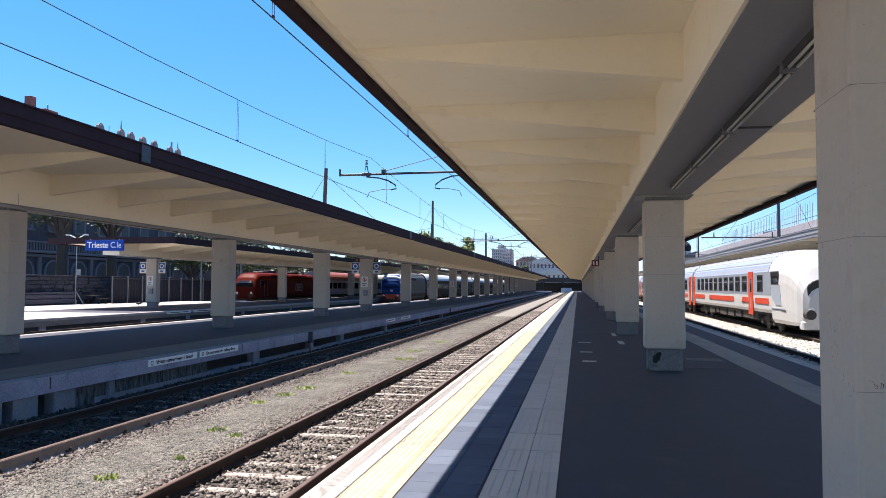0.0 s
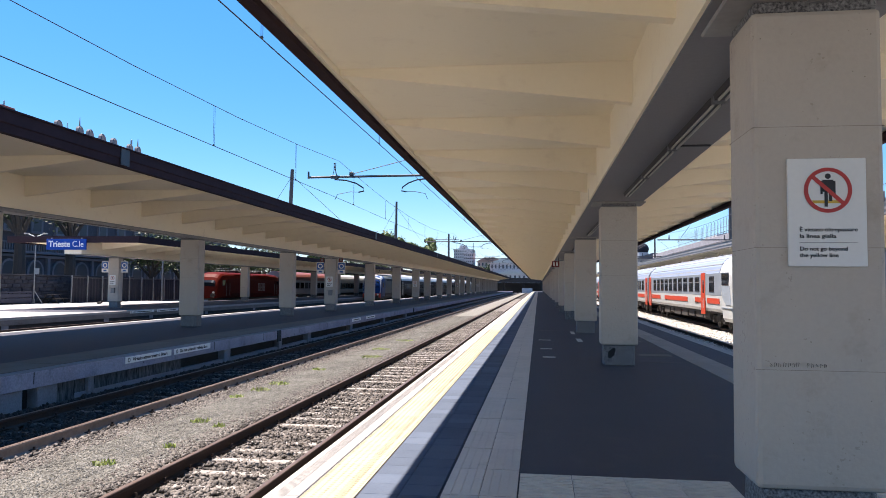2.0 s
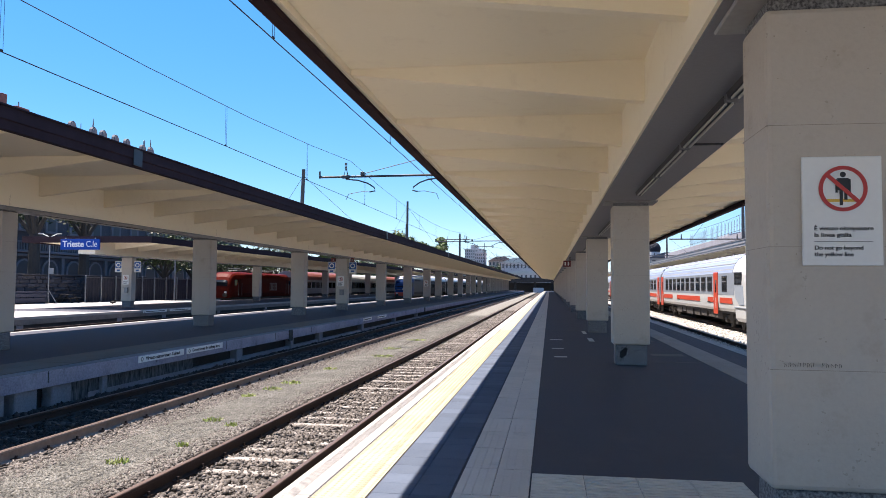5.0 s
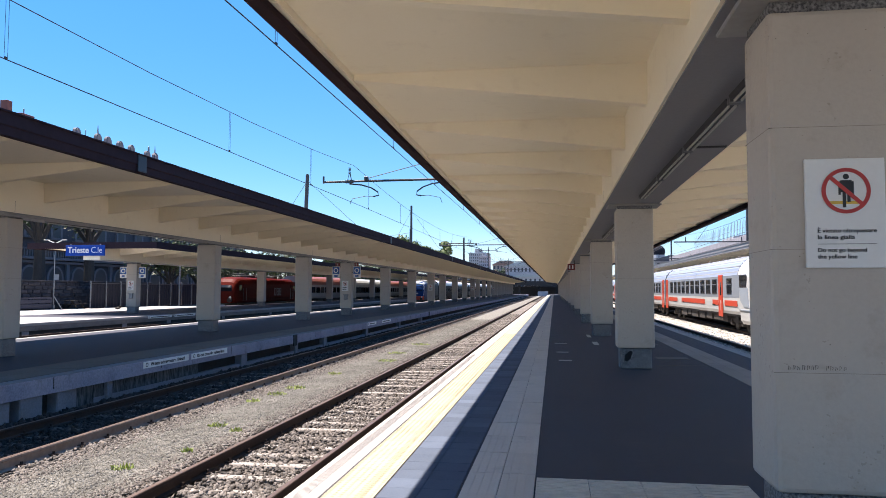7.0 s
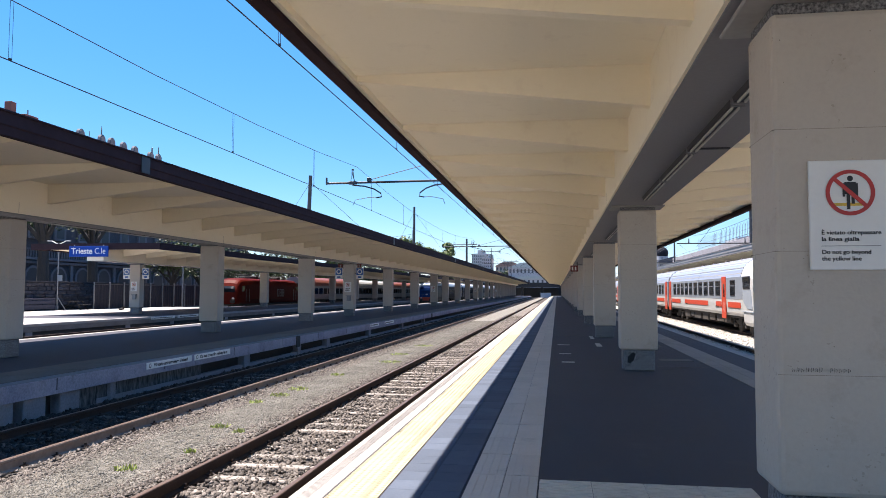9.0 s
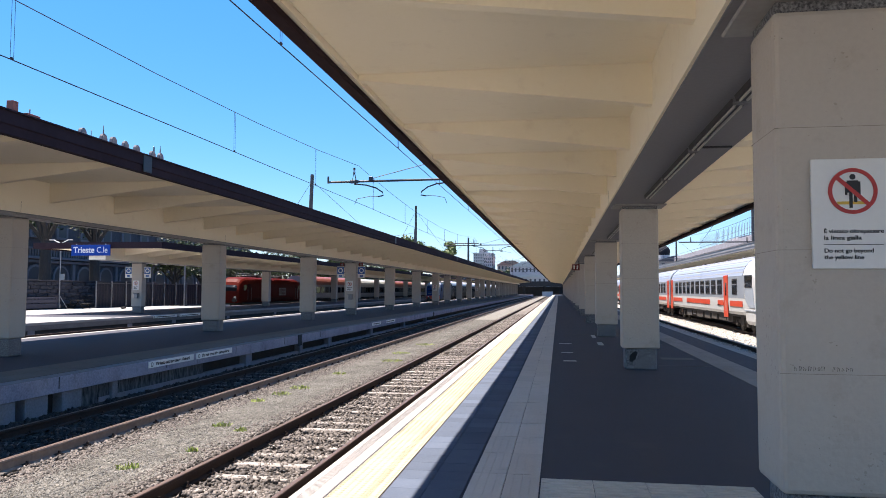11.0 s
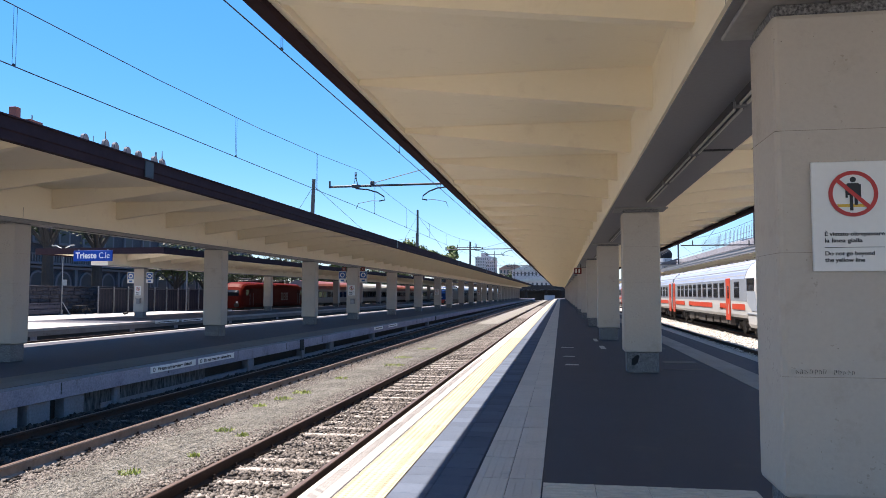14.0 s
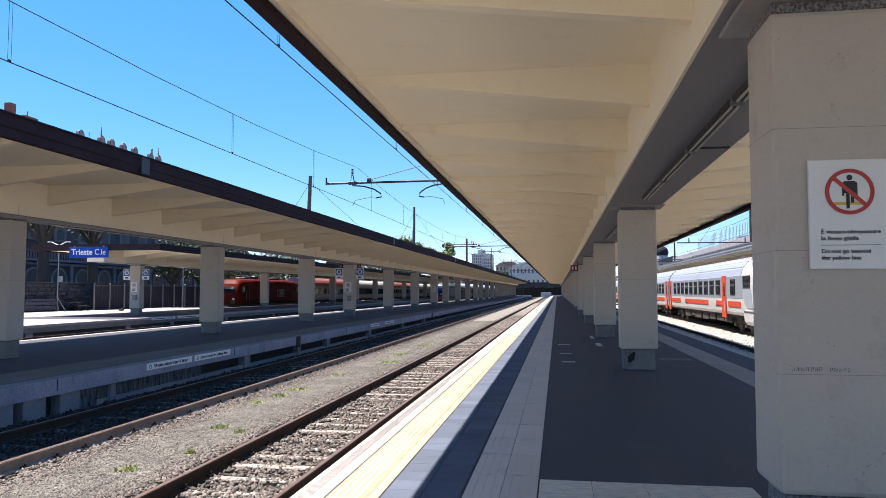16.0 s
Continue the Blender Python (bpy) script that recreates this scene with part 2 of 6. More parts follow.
def tube(bm, pts, r, sides=8, r2=None):
    """A round bar through the points, thick r at the start and r2 at the end."""
    pts = [Vector(p) for p in pts]
    rings = []
    for i, p in enumerate(pts):
        d = (pts[min(i + 1, len(pts) - 1)] - pts[max(i - 1, 0)]).normalized()
        u = d.cross(Vector((0, 0, 1)) if abs(d.z) < 0.95 else Vector((1, 0, 0))).normalized()
        v = d.cross(u)
        k = i / (len(pts) - 1)
        rr = r + ((r2 if r2 is not None else r) - r) * k
        rings.append([bm.verts.new(p + (u * math.cos(a) + v * math.sin(a)) * rr) for a in (2 * math.pi * j / sides for j in range(sides))])
    for a, b in zip(rings, rings[1:]):
        for j in range(sides):
            bm.faces.new((a[j], a[(j + 1) % sides], b[(j + 1) % sides], b[j]))
    bm.faces.new(rings[0][::-1])
    bm.faces.new(rings[-1])
    bmesh.ops.recalc_face_normals(bm, faces=bm.faces)
    return bm


def disc(bm, r, h, at=(0, 0, 0), axis="Y", sides=24, inner=0.0):
    """A disc or ring of thickness h about an axis."""
    n = sides
    def put(rad, k):
        out = []
        for j in range(n):
            a = 2 * math.pi * j / n
            c, s = rad * math.cos(a), rad * math.sin(a)
            co = {"Y": (c, k, s), "X": (k, c, s), "Z": (c, s, k)}[axis]
            out.append(bm.verts.new(Vector(co) + Vector(at)))
        return out
    o0, o1 = put(r, -h / 2), put(r, h / 2)
    if inner:
        i0, i1 = put(inner, -h / 2), put(inner, h / 2)
    for j in range(n):
        k = (j + 1) % n
        bm.faces.new((o0[j], o0[k], o1[k], o1[j]))
        if inner:
            bm.faces.new((i0[k], i0[j], i1[j], i1[k]))
            bm.faces.new((o0[k], o0[j], i0[j], i0[k]))
            bm.faces.new((o1[j], o1[k], i1[k], i1[j]))
    if not inner:
        bm.faces.new(o0[::-1])
        bm.faces.new(o1)
    bmesh.ops.recalc_face_normals(bm, faces=bm.faces)
    return bm


def mesh_of(name, bm, mat, smooth=False):
    me = bpy.data.meshes.new(name)
    bm.to_mesh(me)
    bm.free()
    me.materials.append(mat)
    if smooth:
        for f in me.polygons:
            f.use_smooth = True
    return me


def part(name, bm, mat, parent=None, label="", smooth=False):
    ob = new(name, mesh_of(name, bm, mat, smooth))
    ob.parent = parent
    if label:
        tagged(ob, label)
    return ob


def pieces(name, me, parent, places, label=""):
    """Alike pieces on one mesh, each an object of its own."""
    for p in places:
        ob = new(name, me)
        ob.parent = parent
        ob.matrix_basis = p if isinstance(p, Matrix) else Matrix.Translation(p)
        if label:
            tagged(ob, label)


def empty(name, at=(0, 0, 0), label="", category="", group="", kind=""):
    ob = new(name)
    ob.location = at
    ob.empty_display_size = 0.3
    return tagged(ob, label, category, group, kind)


def words(name, text, size, mat, parent, m, bold=0.0, align="LEFT", width=0.0):
    """Lettering in the built-in font, turned into a mesh of its own."""
    cu = bpy.data.curves.new(name, "FONT")
    cu.body, cu.size, cu.extrude, cu.offset, cu.align_x = text, size, 0.0015, bold, align
    tmp = bpy.data.objects.new(name, cu)
    me = bpy.data.meshes.new_from_object(tmp)
    bpy.data.objects.remove(tmp)
    me.materials.clear()
    me.materials.append(mat)
    if width:
        xs = [v.co.x for v in me.vertices]
        k = width / (max(xs) - min(xs))
        for v in me.vertices:
            v.co.x *= k
    ob = new(name, me)
    ob.parent = parent
    ob.matrix_basis = m
    return ob


def stones(name, n, area, size, mat, seed, parent=None, height=None, keep=None):
    """Many small broken stones strewn over area (x0, x1, y0, y1), denser towards its near end."""
    rg = np.random.default_rng(seed)
    x0, x1, y0, y1 = area
    u = rg.random(n)
    y = y0 * (y1 / y0) ** u if y0 > 0 else y0 + (y1 - y0) * u
    x = x0 + (x1 - x0) * rg.random(n)
    z = height(x, y)
    if keep is not None:
        ok = keep(x, y)
        x, y, z = x[ok], y[ok], z[ok]
        n = len(x)
    base = np.array([(1, 0, 0), (-1, 0, 0), (0, 1, 0), (0, -1, 0), (0, 0, 1), (0, 0, -1)], float)
    tri = np.array([(0, 2, 4), (2, 1, 4), (1, 3, 4), (3, 0, 4), (2, 0, 5), (1, 2, 5), (3, 1, 5), (0, 3, 5)])
    s = size * (0.55 + 0.9 * rg.random((n, 1, 1)))
    v = base[None] * (0.6 + 0.7 * rg.random((n, 6, 1))) * (0.7 + 0.6 * rg.random((n, 1, 3)))
    v = v + 0.35 * (rg.random((n, 6, 3)) - 0.5)
    q = rg.normal(size=(n, 4)); q /= np.linalg.norm(q, axis=1, keepdims=True)
    w, a, b, c = q.T
    R = np.stack([1 - 2 * (b * b + c * c), 2 * (a * b - c * w), 2 * (a * c + b * w), 2 * (a * b + c * w), 1 - 2 * (a * a + c * c), 2 * (b * c - a * w),
                  2 * (a * c - b * w), 2 * (b * c + a * w), 1 - 2 * (a * a + b * b)], 1).reshape(n, 3, 3)
    v = np.einsum("nij,nkj->nki", R, v) * s
    v += np.stack([x, y, z], 1)[:, None]
    me = bpy.data.meshes.new(name)
    me.vertices.add(n * 6)
    me.vertices.foreach_set("co", v.ravel())
    f = (tri[None] + 6 * np.arange(n)[:, None, None]).reshape(-1, 3)
    me.loops.add(len(f) * 3)
    me.loops.foreach_set("vertex_index", f.ravel().astype(np.int32))
    me.polygons.add(len(f))
    me.polygons.foreach_set("loop_start", np.arange(0, len(f) * 3, 3, dtype=np.int32))
    me.update(calc_edges=True)
    me.materials.append(mat)
    ob = new(name, me)
    ob.parent = parent
    return ob


# ---- plan (metres): x across the tracks, y along them, z up from the platform ----
RAIL = -0.52                 # top of the rails
BAY = 11.8                   # from pillar to pillar
FAR = 268.0                  # far end of the canopies
TRACKS = {"track_1": -3.84, "track_2": -8.05, "track_3": -20.35, "track_4": -24.55, "track_5": -36.4, "track_6": 6.95, "track_7": 11.2}

# ---- ground ----
ground = part("ground", box(-900, 900, -300, 2500, -1.6, -0.83), M_GROUND)
tagged(ground, "dusty bare ground under and round the tracks", "ground", kind="structure")


trackbed = part("trackbed", box(-9.95, -2.25, -6, 420, -0.83, RAIL - 0.215), M_BALLAST)
tagged(trackbed, "brown ballast bed between two platforms", "track bed", kind="structure")
bed_mid = part("gravel_strip", box(-6.85, -5.05, -6, 420, RAIL - 0.25, RAIL - 0.15), M_GRAVEL)
tagged(bed_mid, "sunlit grey gravel strip between two tracks", "gravel", kind="structure")
bed_l = part("trackbed_left", box(-26.3, -18.6, -6, 420, -0.83, RAIL - 0.19), M_BALLAST)
tagged(bed_l, "ballast bed of the tracks beyond the second platform", "track bed", kind="structure")
bed_ll = part("trackbed_far_left", box(-38.6, -34.9, -6, 420, -0.83, RAIL - 0.19), M_BALLAST)
tagged(bed_ll, "ballast bed of the outermost track", "track bed", kind="structure")
bed_r = part("trackbed_right", box(5.3, 12.8, -6, 420, -0.83, RAIL - 0.17), M_PALEBED)
tagged(bed_r, "pale sunlit ballast beside a parked train", "track bed", kind="structure")

# ---- rails and sleepers ----
def rail_profile(x):
    h = RAIL
    return [(x - 0.07, h - 0.172), (x + 0.07, h - 0.172), (x + 0.07, h - 0.16), (x + 0.012, h - 0.14), (x + 0.010, h - 0.05), (x + 0.035, h - 0.035), (x + 0.035, h - 0.005), (x + 0.028, h),
            (x - 0.028, h), (x - 0.035, h - 0.005), (x - 0.035, h - 0.035), (x - 0.010, h - 0.05), (x - 0.012, h - 0.14), (x - 0.07, h - 0.16)]


bm = bmesh.new()
bx(bm, -1.2, 1.2, -0.085, 0.085, -0.1, 0.0, 0.015)
SLEEPER = mesh_of("sleeper", bm, M_SLEEPER)
bm = bmesh.new()
bx(bm, -0.09, 0.09, -0.06, 0.06, 0.0, 0.022, 0.005)
for sx in (-0.065, 0.065):
    disc(bm, 0.02, 0.045, (sx, 0, 0.04), "Z", 6)
CLIP = mesh_of("rail_fastening", bm, M_RUST)
bm = bmesh.new()
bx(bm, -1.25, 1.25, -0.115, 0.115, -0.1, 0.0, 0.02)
SHADE_SLEEPER = mesh_of("sleeper", bm, M_SHADESLEEPER)
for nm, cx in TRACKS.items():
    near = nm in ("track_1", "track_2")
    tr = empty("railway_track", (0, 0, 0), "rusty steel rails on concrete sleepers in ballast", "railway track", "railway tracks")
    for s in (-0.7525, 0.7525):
        rail = part("rail", prism(rail_profile(cx + s), -6, 420), M_PALERUST if nm == "track_2" and s > 0 else M_RUST, tr, "brown rusted steel rail")
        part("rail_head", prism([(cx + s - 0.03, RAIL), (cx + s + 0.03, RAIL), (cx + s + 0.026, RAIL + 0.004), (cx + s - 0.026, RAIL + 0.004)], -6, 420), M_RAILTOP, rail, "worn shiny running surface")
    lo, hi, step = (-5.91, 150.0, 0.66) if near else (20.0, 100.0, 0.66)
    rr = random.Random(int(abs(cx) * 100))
    pieces("sleeper", SLEEPER if nm == "track_1" else SHADE_SLEEPER, tr, [pose(cx, lo + i * step + rr.uniform(-0.02, 0.02), RAIL - 0.172 + rr.uniform(-0.022, 0.006), 0, 0, rr.uniform(-0.6, 0.6)) for i in range(int((hi - lo) / step))])
    if near:
        pieces("fastening", CLIP, tr, [pose(cx + s, lo + i * step, RAIL - 0.16) for i in range(74) for s in (-0.7525, 0.7525)])


def on_bed(x, y):
    z = np.full_like(x, RAIL - 0.188)
    for cx in (-3.84, -8.05):
        d = np.abs(x - cx)
        z = np.where((d > 0.85) & (d < 1.3), RAIL - 0.165, z)
    return z


def clear_of_rails(x, y):
    ok = np.ones_like(x, bool)
    for cx in (-3.84, -8.05):
        for s in (-0.7525, 0.7525):
            ok &= np.abs(x - cx - s) > 0.085
        inside = np.abs(x - cx) < 1.2
        ph = np.abs(((y - 3.0 + 0.33) % 0.66) - 0.33)
        ok &= ~(inside & (ph < 0.08) & (np.sin(x * 7.3 + y * 9.1) + np.sin(x * 19 - y * 5.3) < -0.95))
    return ok


st = stones("ballast_stones", 16000, (-9.8, -7.25, 6.0, 75.0), 0.042, M_SHADESTONE, 13, None, on_bed, clear_of_rails)
tagged(st, "ballast stones coloured dark for the canopy's shade", "ballast", kind="stuff")
st = stones("ballast_stones", 60000, (-7.25, -2.3, 5.0, 75.0), 0.031, M_STONE, 3, None, on_bed, clear_of_rails)
tagged(st, "loose brown broken ballast stones round the sleepers", "ballast", kind="stuff")
st = stones("gravel_stones", 100000, (-6.75, -5.15, 5.0, 60.0), 0.0145, M_GRAVELSTONE, 4, None, lambda x, y: np.full_like(x, RAIL - 0.148))
tagged(st, "fine pale gravel between two tracks", "gravel", kind="stuff")
st = stones("ballast_stones", 9000, (-6.95, -6.5, 5.0, 60.0), 0.021, M_STONE, 23, None, lambda x, y: np.full_like(x, RAIL - 0.145))
tagged(st, "darker broken stones along the edge of the gravel", "ballast", kind="stuff")
st = stones("ballast_stones", 7000, (-5.4, -4.95, 5.0, 60.0), 0.021, M_STONE, 24, None, lambda x, y: np.full_like(x, RAIL - 0.145))
tagged(st, "darker broken stones along the edge of the gravel", "ballast", kind="stuff")
st = stones("ballast_stones", 9000, (5.4, 10.5, 20.0, 90.0), 0.05, M_PALESTONE, 5, None, lambda x, y: np.full_like(x, RAIL - 0.165))
tagged(st, "pale broken ballast stones beside a parked train", "ballast", kind="stuff")

# ---- platforms ----
def platform(name, x0, x1, y0, y1, label, low=-0.83):
    p = part(name, box(x0 + 0.25, x1 - 0.28, y0, y1, low if x1 > -9 or x1 < -12 else -0.25, -0.004), M_ASPHALT)
    return tagged(p, label, "platform", kind="structure")


def edge_blocks(parent, xe, side, y0, y1, lip=0.30, length=1.2, face=M_CONCRETE, wall=True, top=M_EDGE):
    """Coping stones with a small nose over the platform's wall."""
    bm = bmesh.new()
    a, b = (xe, xe + lip) if side < 0 else (xe - lip, xe)
    bx(bm, a, b, 0.003, length - 0.003, -0.14, 0.0, 0.012)
    me = mesh_of("coping_stone", bm, top)
    n = min(int((y1 - y0) / length), 230)
    pieces("coping_stone", me, parent, [(0, y0 + i * length, 0) for i in range(n)])
    if not wall:
        return
    wa, wb = (xe + 0.06, xe + 0.40) if side < 0 else (xe - 0.40, xe - 0.06)
    part("platform_wall", box(wa, wb, y0, y1, -0.84, -0.142), face, parent, "stained concrete platform wall")


P1 = platform("platform_1", -2.27, 5.3, -6, 300, "dark asphalt station platform with tiled safety strips")
edge_blocks(P1, -2.27, -1, -6, 264)
edge_blocks(P1, 5.3, 1, -6, 264)
P2 = platform("platform_2", -18.7, -9.9, -6, 290, "dark asphalt island platform in the shade of its canopy")
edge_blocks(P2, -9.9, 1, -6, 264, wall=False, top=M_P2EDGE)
edge_blocks(P2, -18.7, -1, -6, 264)
P3 = platform("platform_3", -34.8, -26.3, 20, 280, "sunlit asphalt platform under a shorter canopy")
# Wall below the slab is coloured near-black, for its shaded gap.
edge_blocks(P3, -26.3, 1, 20, 264, face=M_DARKCONC)
part("slab_face", box(-26.6, -26.31, 20, 280, -0.40, -0.143), material("brownish_stained_concrete", (0.24, 0.215, 0.20), (0.12, 0.108, 0.10), 0.9, grain=18, stain=1.2, contrast=0.35, bump=0.3, dirt=(0.06, 0.055, 0.05), dirt_amount=0.7), P3, "brownish stained slab face")
for y in (33.5, 42.2, 47.5, 56.0, 66.0):
    part("pier", box(-26.6, -26.33, y, y + 0.5, -0.84, -0.401, 0.02), M_CONCRETE, P3, "pale concrete pier")
P4 = platform("platform_4", 12.85, 20.5, 10, 290, "asphalt platform behind a parked train")
edge_blocks(P4, 12.85, -1, 10, 264)


# ---- canopies ----
def canopy(name, cx, half, y0, y1, rib0, bh=0.565, label="", edges=(-1, 1), fascia=M_FASCIA):
    """A butterfly canopy: deep central beam, tapering ribs to both sides, flat slab and a dark metal fascia."""
    c = empty(name, (0, 0, 0), label, "canopy", "platform canopies")
    part("roof_slab", box(cx - half, cx + half, y0, y1, 4.62, 4.74), M_PLASTER, c, "cream painted concrete roof slab")
    part("roof_covering", box(cx - half - 0.05, cx + half + 0.05, y0 - 0.05, y1 + 0.05, 4.745, 4.80), M_ROOF, c, "grey roofing felt")
    beam = part("beam", box(cx - bh, cx + bh, y0, y1, 3.70, 4.618), M_PLASTER, c, "cream painted concrete beam")
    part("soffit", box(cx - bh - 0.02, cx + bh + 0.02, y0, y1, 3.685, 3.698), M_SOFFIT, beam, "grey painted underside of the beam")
    part("beam_flange", box(cx - bh - 0.05, cx + bh + 0.05, y0 - 0.01, y1 - 0.01, 3.699, 3.99), M_PLASTER, beam, "wider lower flange of the beam")
    for s in edges:
        u0, u1 = sorted((cx + s * (half - 0.12), cx + s * (half - 0.001)))
        part("edge_beam", box(u0, u1, y0, y1, 4.53, 4.6195), M_PLASTER, c, "cream edge beam")
    for s in (-1, 1):
        e = cx + s * half
        fx = part("fascia", prism([(e - s * 0.06, 4.52), (e - s * 0.06, 4.44), (e + s * 0.09, 4.44), (e + s * 0.10, 4.60), (e + s * 0.13, 4.62), (e + s * 0.13, 4.84), (e + s * 0.004, 4.84), (e + s * 0.004, 4.52)], y0 - 0.1, y1), fascia, c, "dark brown metal fascia strip")
        part("gutter_lip", prism([(e + s * 0.10, 4.84), (e + s * 0.17, 4.84), (e + s * 0.17, 4.87), (e + s * 0.10, 4.87)], y0 - 0.1, y1), fascia, fx)
    part("end_fascia", box(cx - half - 0.13, cx + half + 0.13, y0 - 0.12, y0 - 0.02, 4.44, 4.86), M_FASCIA, c, "dark brown metal end fascia")
    for s in (-1, 1):
        a, b = cx + s * bh, cx + s * (half - 0.005)
        me = mesh_of("rib", prism([(a, 4.08), (b - s * 0.125, 4.54), (b - s * 0.125, 4.619), (a, 4.619)], -0.075, 0.075), M_PLASTER)
        n = int((y1 - rib0) / 2.95)
        pieces("rib", me, c, [(0, rib0 + i * 2.95, 0) for i in range(n)])
    return c


canopy("platform_canopy", 1.735, 4.50, -5, FAR, 3.6 - 5.9, label="cream concrete platform canopy with tapering ribs", edges=(-1,))
canopy("platform_canopy", -14.3, 4.70, -5, FAR - 6, 18.2 - 5 * 2.95, label="cream ribbed concrete canopy with dark fascia")
canopy("platform_canopy", -30.7, 4.6, 45.4, 250, 47.8, label="shorter cream ribbed concrete canopy with dark fascia")
canopy("platform_canopy", 16.8, 4.45, 15, 250, 17, label="far concrete canopy beyond a parked train", fascia=material("grey_fascia", (0.24, 0.23, 0.225), (0.16, 0.155, 0.15), 0.6, grain=5, stain=0.6))


M_CRACK = material("dark_crack", (0.30, 0.26, 0.22), None, 0.9)


def pillar(cx, y, w=0.81, d=0.60, full=True):
    p = empty("platform_pillar", (cx, y + d / 2, 0), "cream plastered pillar with speckled granite base", "pillar", "platform pillars")
    h = w / 2
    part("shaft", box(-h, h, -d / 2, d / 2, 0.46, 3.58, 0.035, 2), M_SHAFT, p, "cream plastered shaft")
    part("granite_base", box(-h + 0.06, h - 0.06, -d / 2 + 0.06, d / 2 - 0.06, -0.004, 0.462, 0.02), M_GRANITE, p, "speckled grey granite plinth")
    part("granite_cap", box(-h + 0.02, h - 0.02, -d / 2 + 0.02, d / 2 - 0.02, 3.578, 3.655, 0.01), M_GRANITE, p, "speckled granite collar")
    for z in (2.012, 2.804):
        part("casting_seam", box(-h - 0.0015, h + 0.0015, -d / 2 - 0.0015, d / 2 + 0.0015, z, z + 0.003), M_CRACK, p)
    part("ledge", box(-0.58, 0.58, -d / 2 - 0.10, d / 2 + 0.10, 3.65, 3.684, 0.01), M_PALEMETAL, p, "thin pale metal ledge")
    return p


first = pillar(1.795, 5.02)
for y in [16.95, 28.75] + [28.75 + BAY * i for i in range(1, 20)]:
    copy_thing(first, Matrix.Translation((1.795, y + 0.3, 0)))
# the second canopy is cast in lengths of four pillars, with a shorter bay between two lengths
P2_PILLARS = [5.1, 17.0, 28.8, 40.6] + [49.6 + 44.7 * g + 11.9 * i for g in range(5) for i in range(4)]
P2_PILLARS = [y for y in P2_PILLARS if y < FAR - 12]
P3_FIRST, P3_BAY = 50.0, 12.0
for y in P2_PILLARS:
    copy_thing(first, Matrix.Translation((-14.3, y + 0.3, 0)))
for i in range(0, 16):
    copy_thing(first, Matrix.Translation((-30.6, P3_FIRST + P3_BAY * i + 0.3, 0)))
bm = bmesh.new()
bx(bm, -0.6165, 0.6165, -0.006, 0.006, 3.70, 3.99)
JOINT = mesh_of("beam_joint", bm, M_CRACK)
for can, cx, ys in (("platform_canopy", 1.735, [5.1, 17.0] + [28.8 + BAY * i for i in range(6)]), ("platform_canopy.001", -14.3, P2_PILLARS[:12])):
    pieces("beam_joint", JOINT, bpy.data.objects[can], [(cx, y, 0) for y in ys])
tray = part("cable_tray", box(-13.86, -13.74, 3.0, 240, 3.60, 3.683, 0.004), M_PALEMETAL)
tagged(tray, "long pale cable tray under a canopy beam", "cable tray")
for i in range(0, 18):
    copy_thing(first, Matrix.Translation((16.8, 24.0 + BAY * i + 0.3, 0)))


# ---- tiled safety strips of the nearest platform ----
def tile_mesh(name, w, l, mat, h=0.006, ribs=0):
    bm = bmesh.new()
    bx(bm, 0.002, w - 0.002, 0.002, l - 0.002, -0.03, h, 0.003)
    for i in range(ribs):
        a = w * (i + 0.5) / ribs
        bx(bm, a - w / ribs * 0.44, a + w / ribs * 0.44, 0.006, l - 0.006, h - 0.001, h + 0.005)
    return mesh_of(name, bm, mat)


def strip(parent, name, x0, w, cols, length, mat, y0, y1, limit, ribs=0, label=""):
    cw = w / cols
    me = tile_mesh(name, cw, length, mat, ribs=ribs)
    rows = min(int((y1 - y0) / length), limit // cols)
    rg = random.Random(int(abs(x0) * 1000))
    pieces(name, me, parent, [pose(x0 + c * cw, y0 + r * length, rg.uniform(-0.0015, 0.0015)) for r in range(rows) for c in range(cols)])
    end = y0 + rows * length
    bm = bmesh.new()
    count = int((y0 + 5.9) / 0.9)
    pitch = (y0 + 5.9) / count
    for r in range(count):
        bx(bm, x0 + 0.002, x0 + w - 0.002, -5.9 + r * pitch, -5.9 + (r + 1) * pitch - 0.005, -0.03, 0.006)
    ob = part("near_" + name + "s", bm, mat, parent, "tiled strip along the platform")
    ob["kind"] = "stuff"
    if end < y1:
        n = int((y1 - end) / length)
        bm = bmesh.new()
        for r in range(n):
            bx(bm, x0 + 0.002, x0 + w - 0.002, end + r * length + 0.003, end + (r + 1) * length - 0.003, -0.03, 0.006)
        ob = part("far_" + name + "s", bm, mat, parent, label or "tiled strip running on along the platform")
        ob["kind"] = "stuff"


STRIPS = ((0.31, 0.45, 1, 0.45, M_YELLOW, 0, "tactile_tile"), (0.775, 0.66, 2, 0.33, M_GREYTILE, 0, "paving_tile"), (1.455, 0.63, 2, 0.9, M_CREAMTILE, 4, "guide_tile"))
for off, w, cols, length, mat, ribs, nm in STRIPS:
    strip(P1, nm, -2.27 + off, w, cols, length, mat, 3.5, 262, 280, ribs)
    if nm == "guide_tile":
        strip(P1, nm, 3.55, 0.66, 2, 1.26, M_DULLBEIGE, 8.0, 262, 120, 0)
strip(P2, "paving_tile", -11.5, 1.28, 2, 1.26, M_P2STRIP, 6.0, 262, 240, 0, "muted brown-beige strip along the platform edge")
me = tile_mesh("guide_tile", 0.47, 0.45, M_CREAMTILE, ribs=0)
bm = bmesh.new()
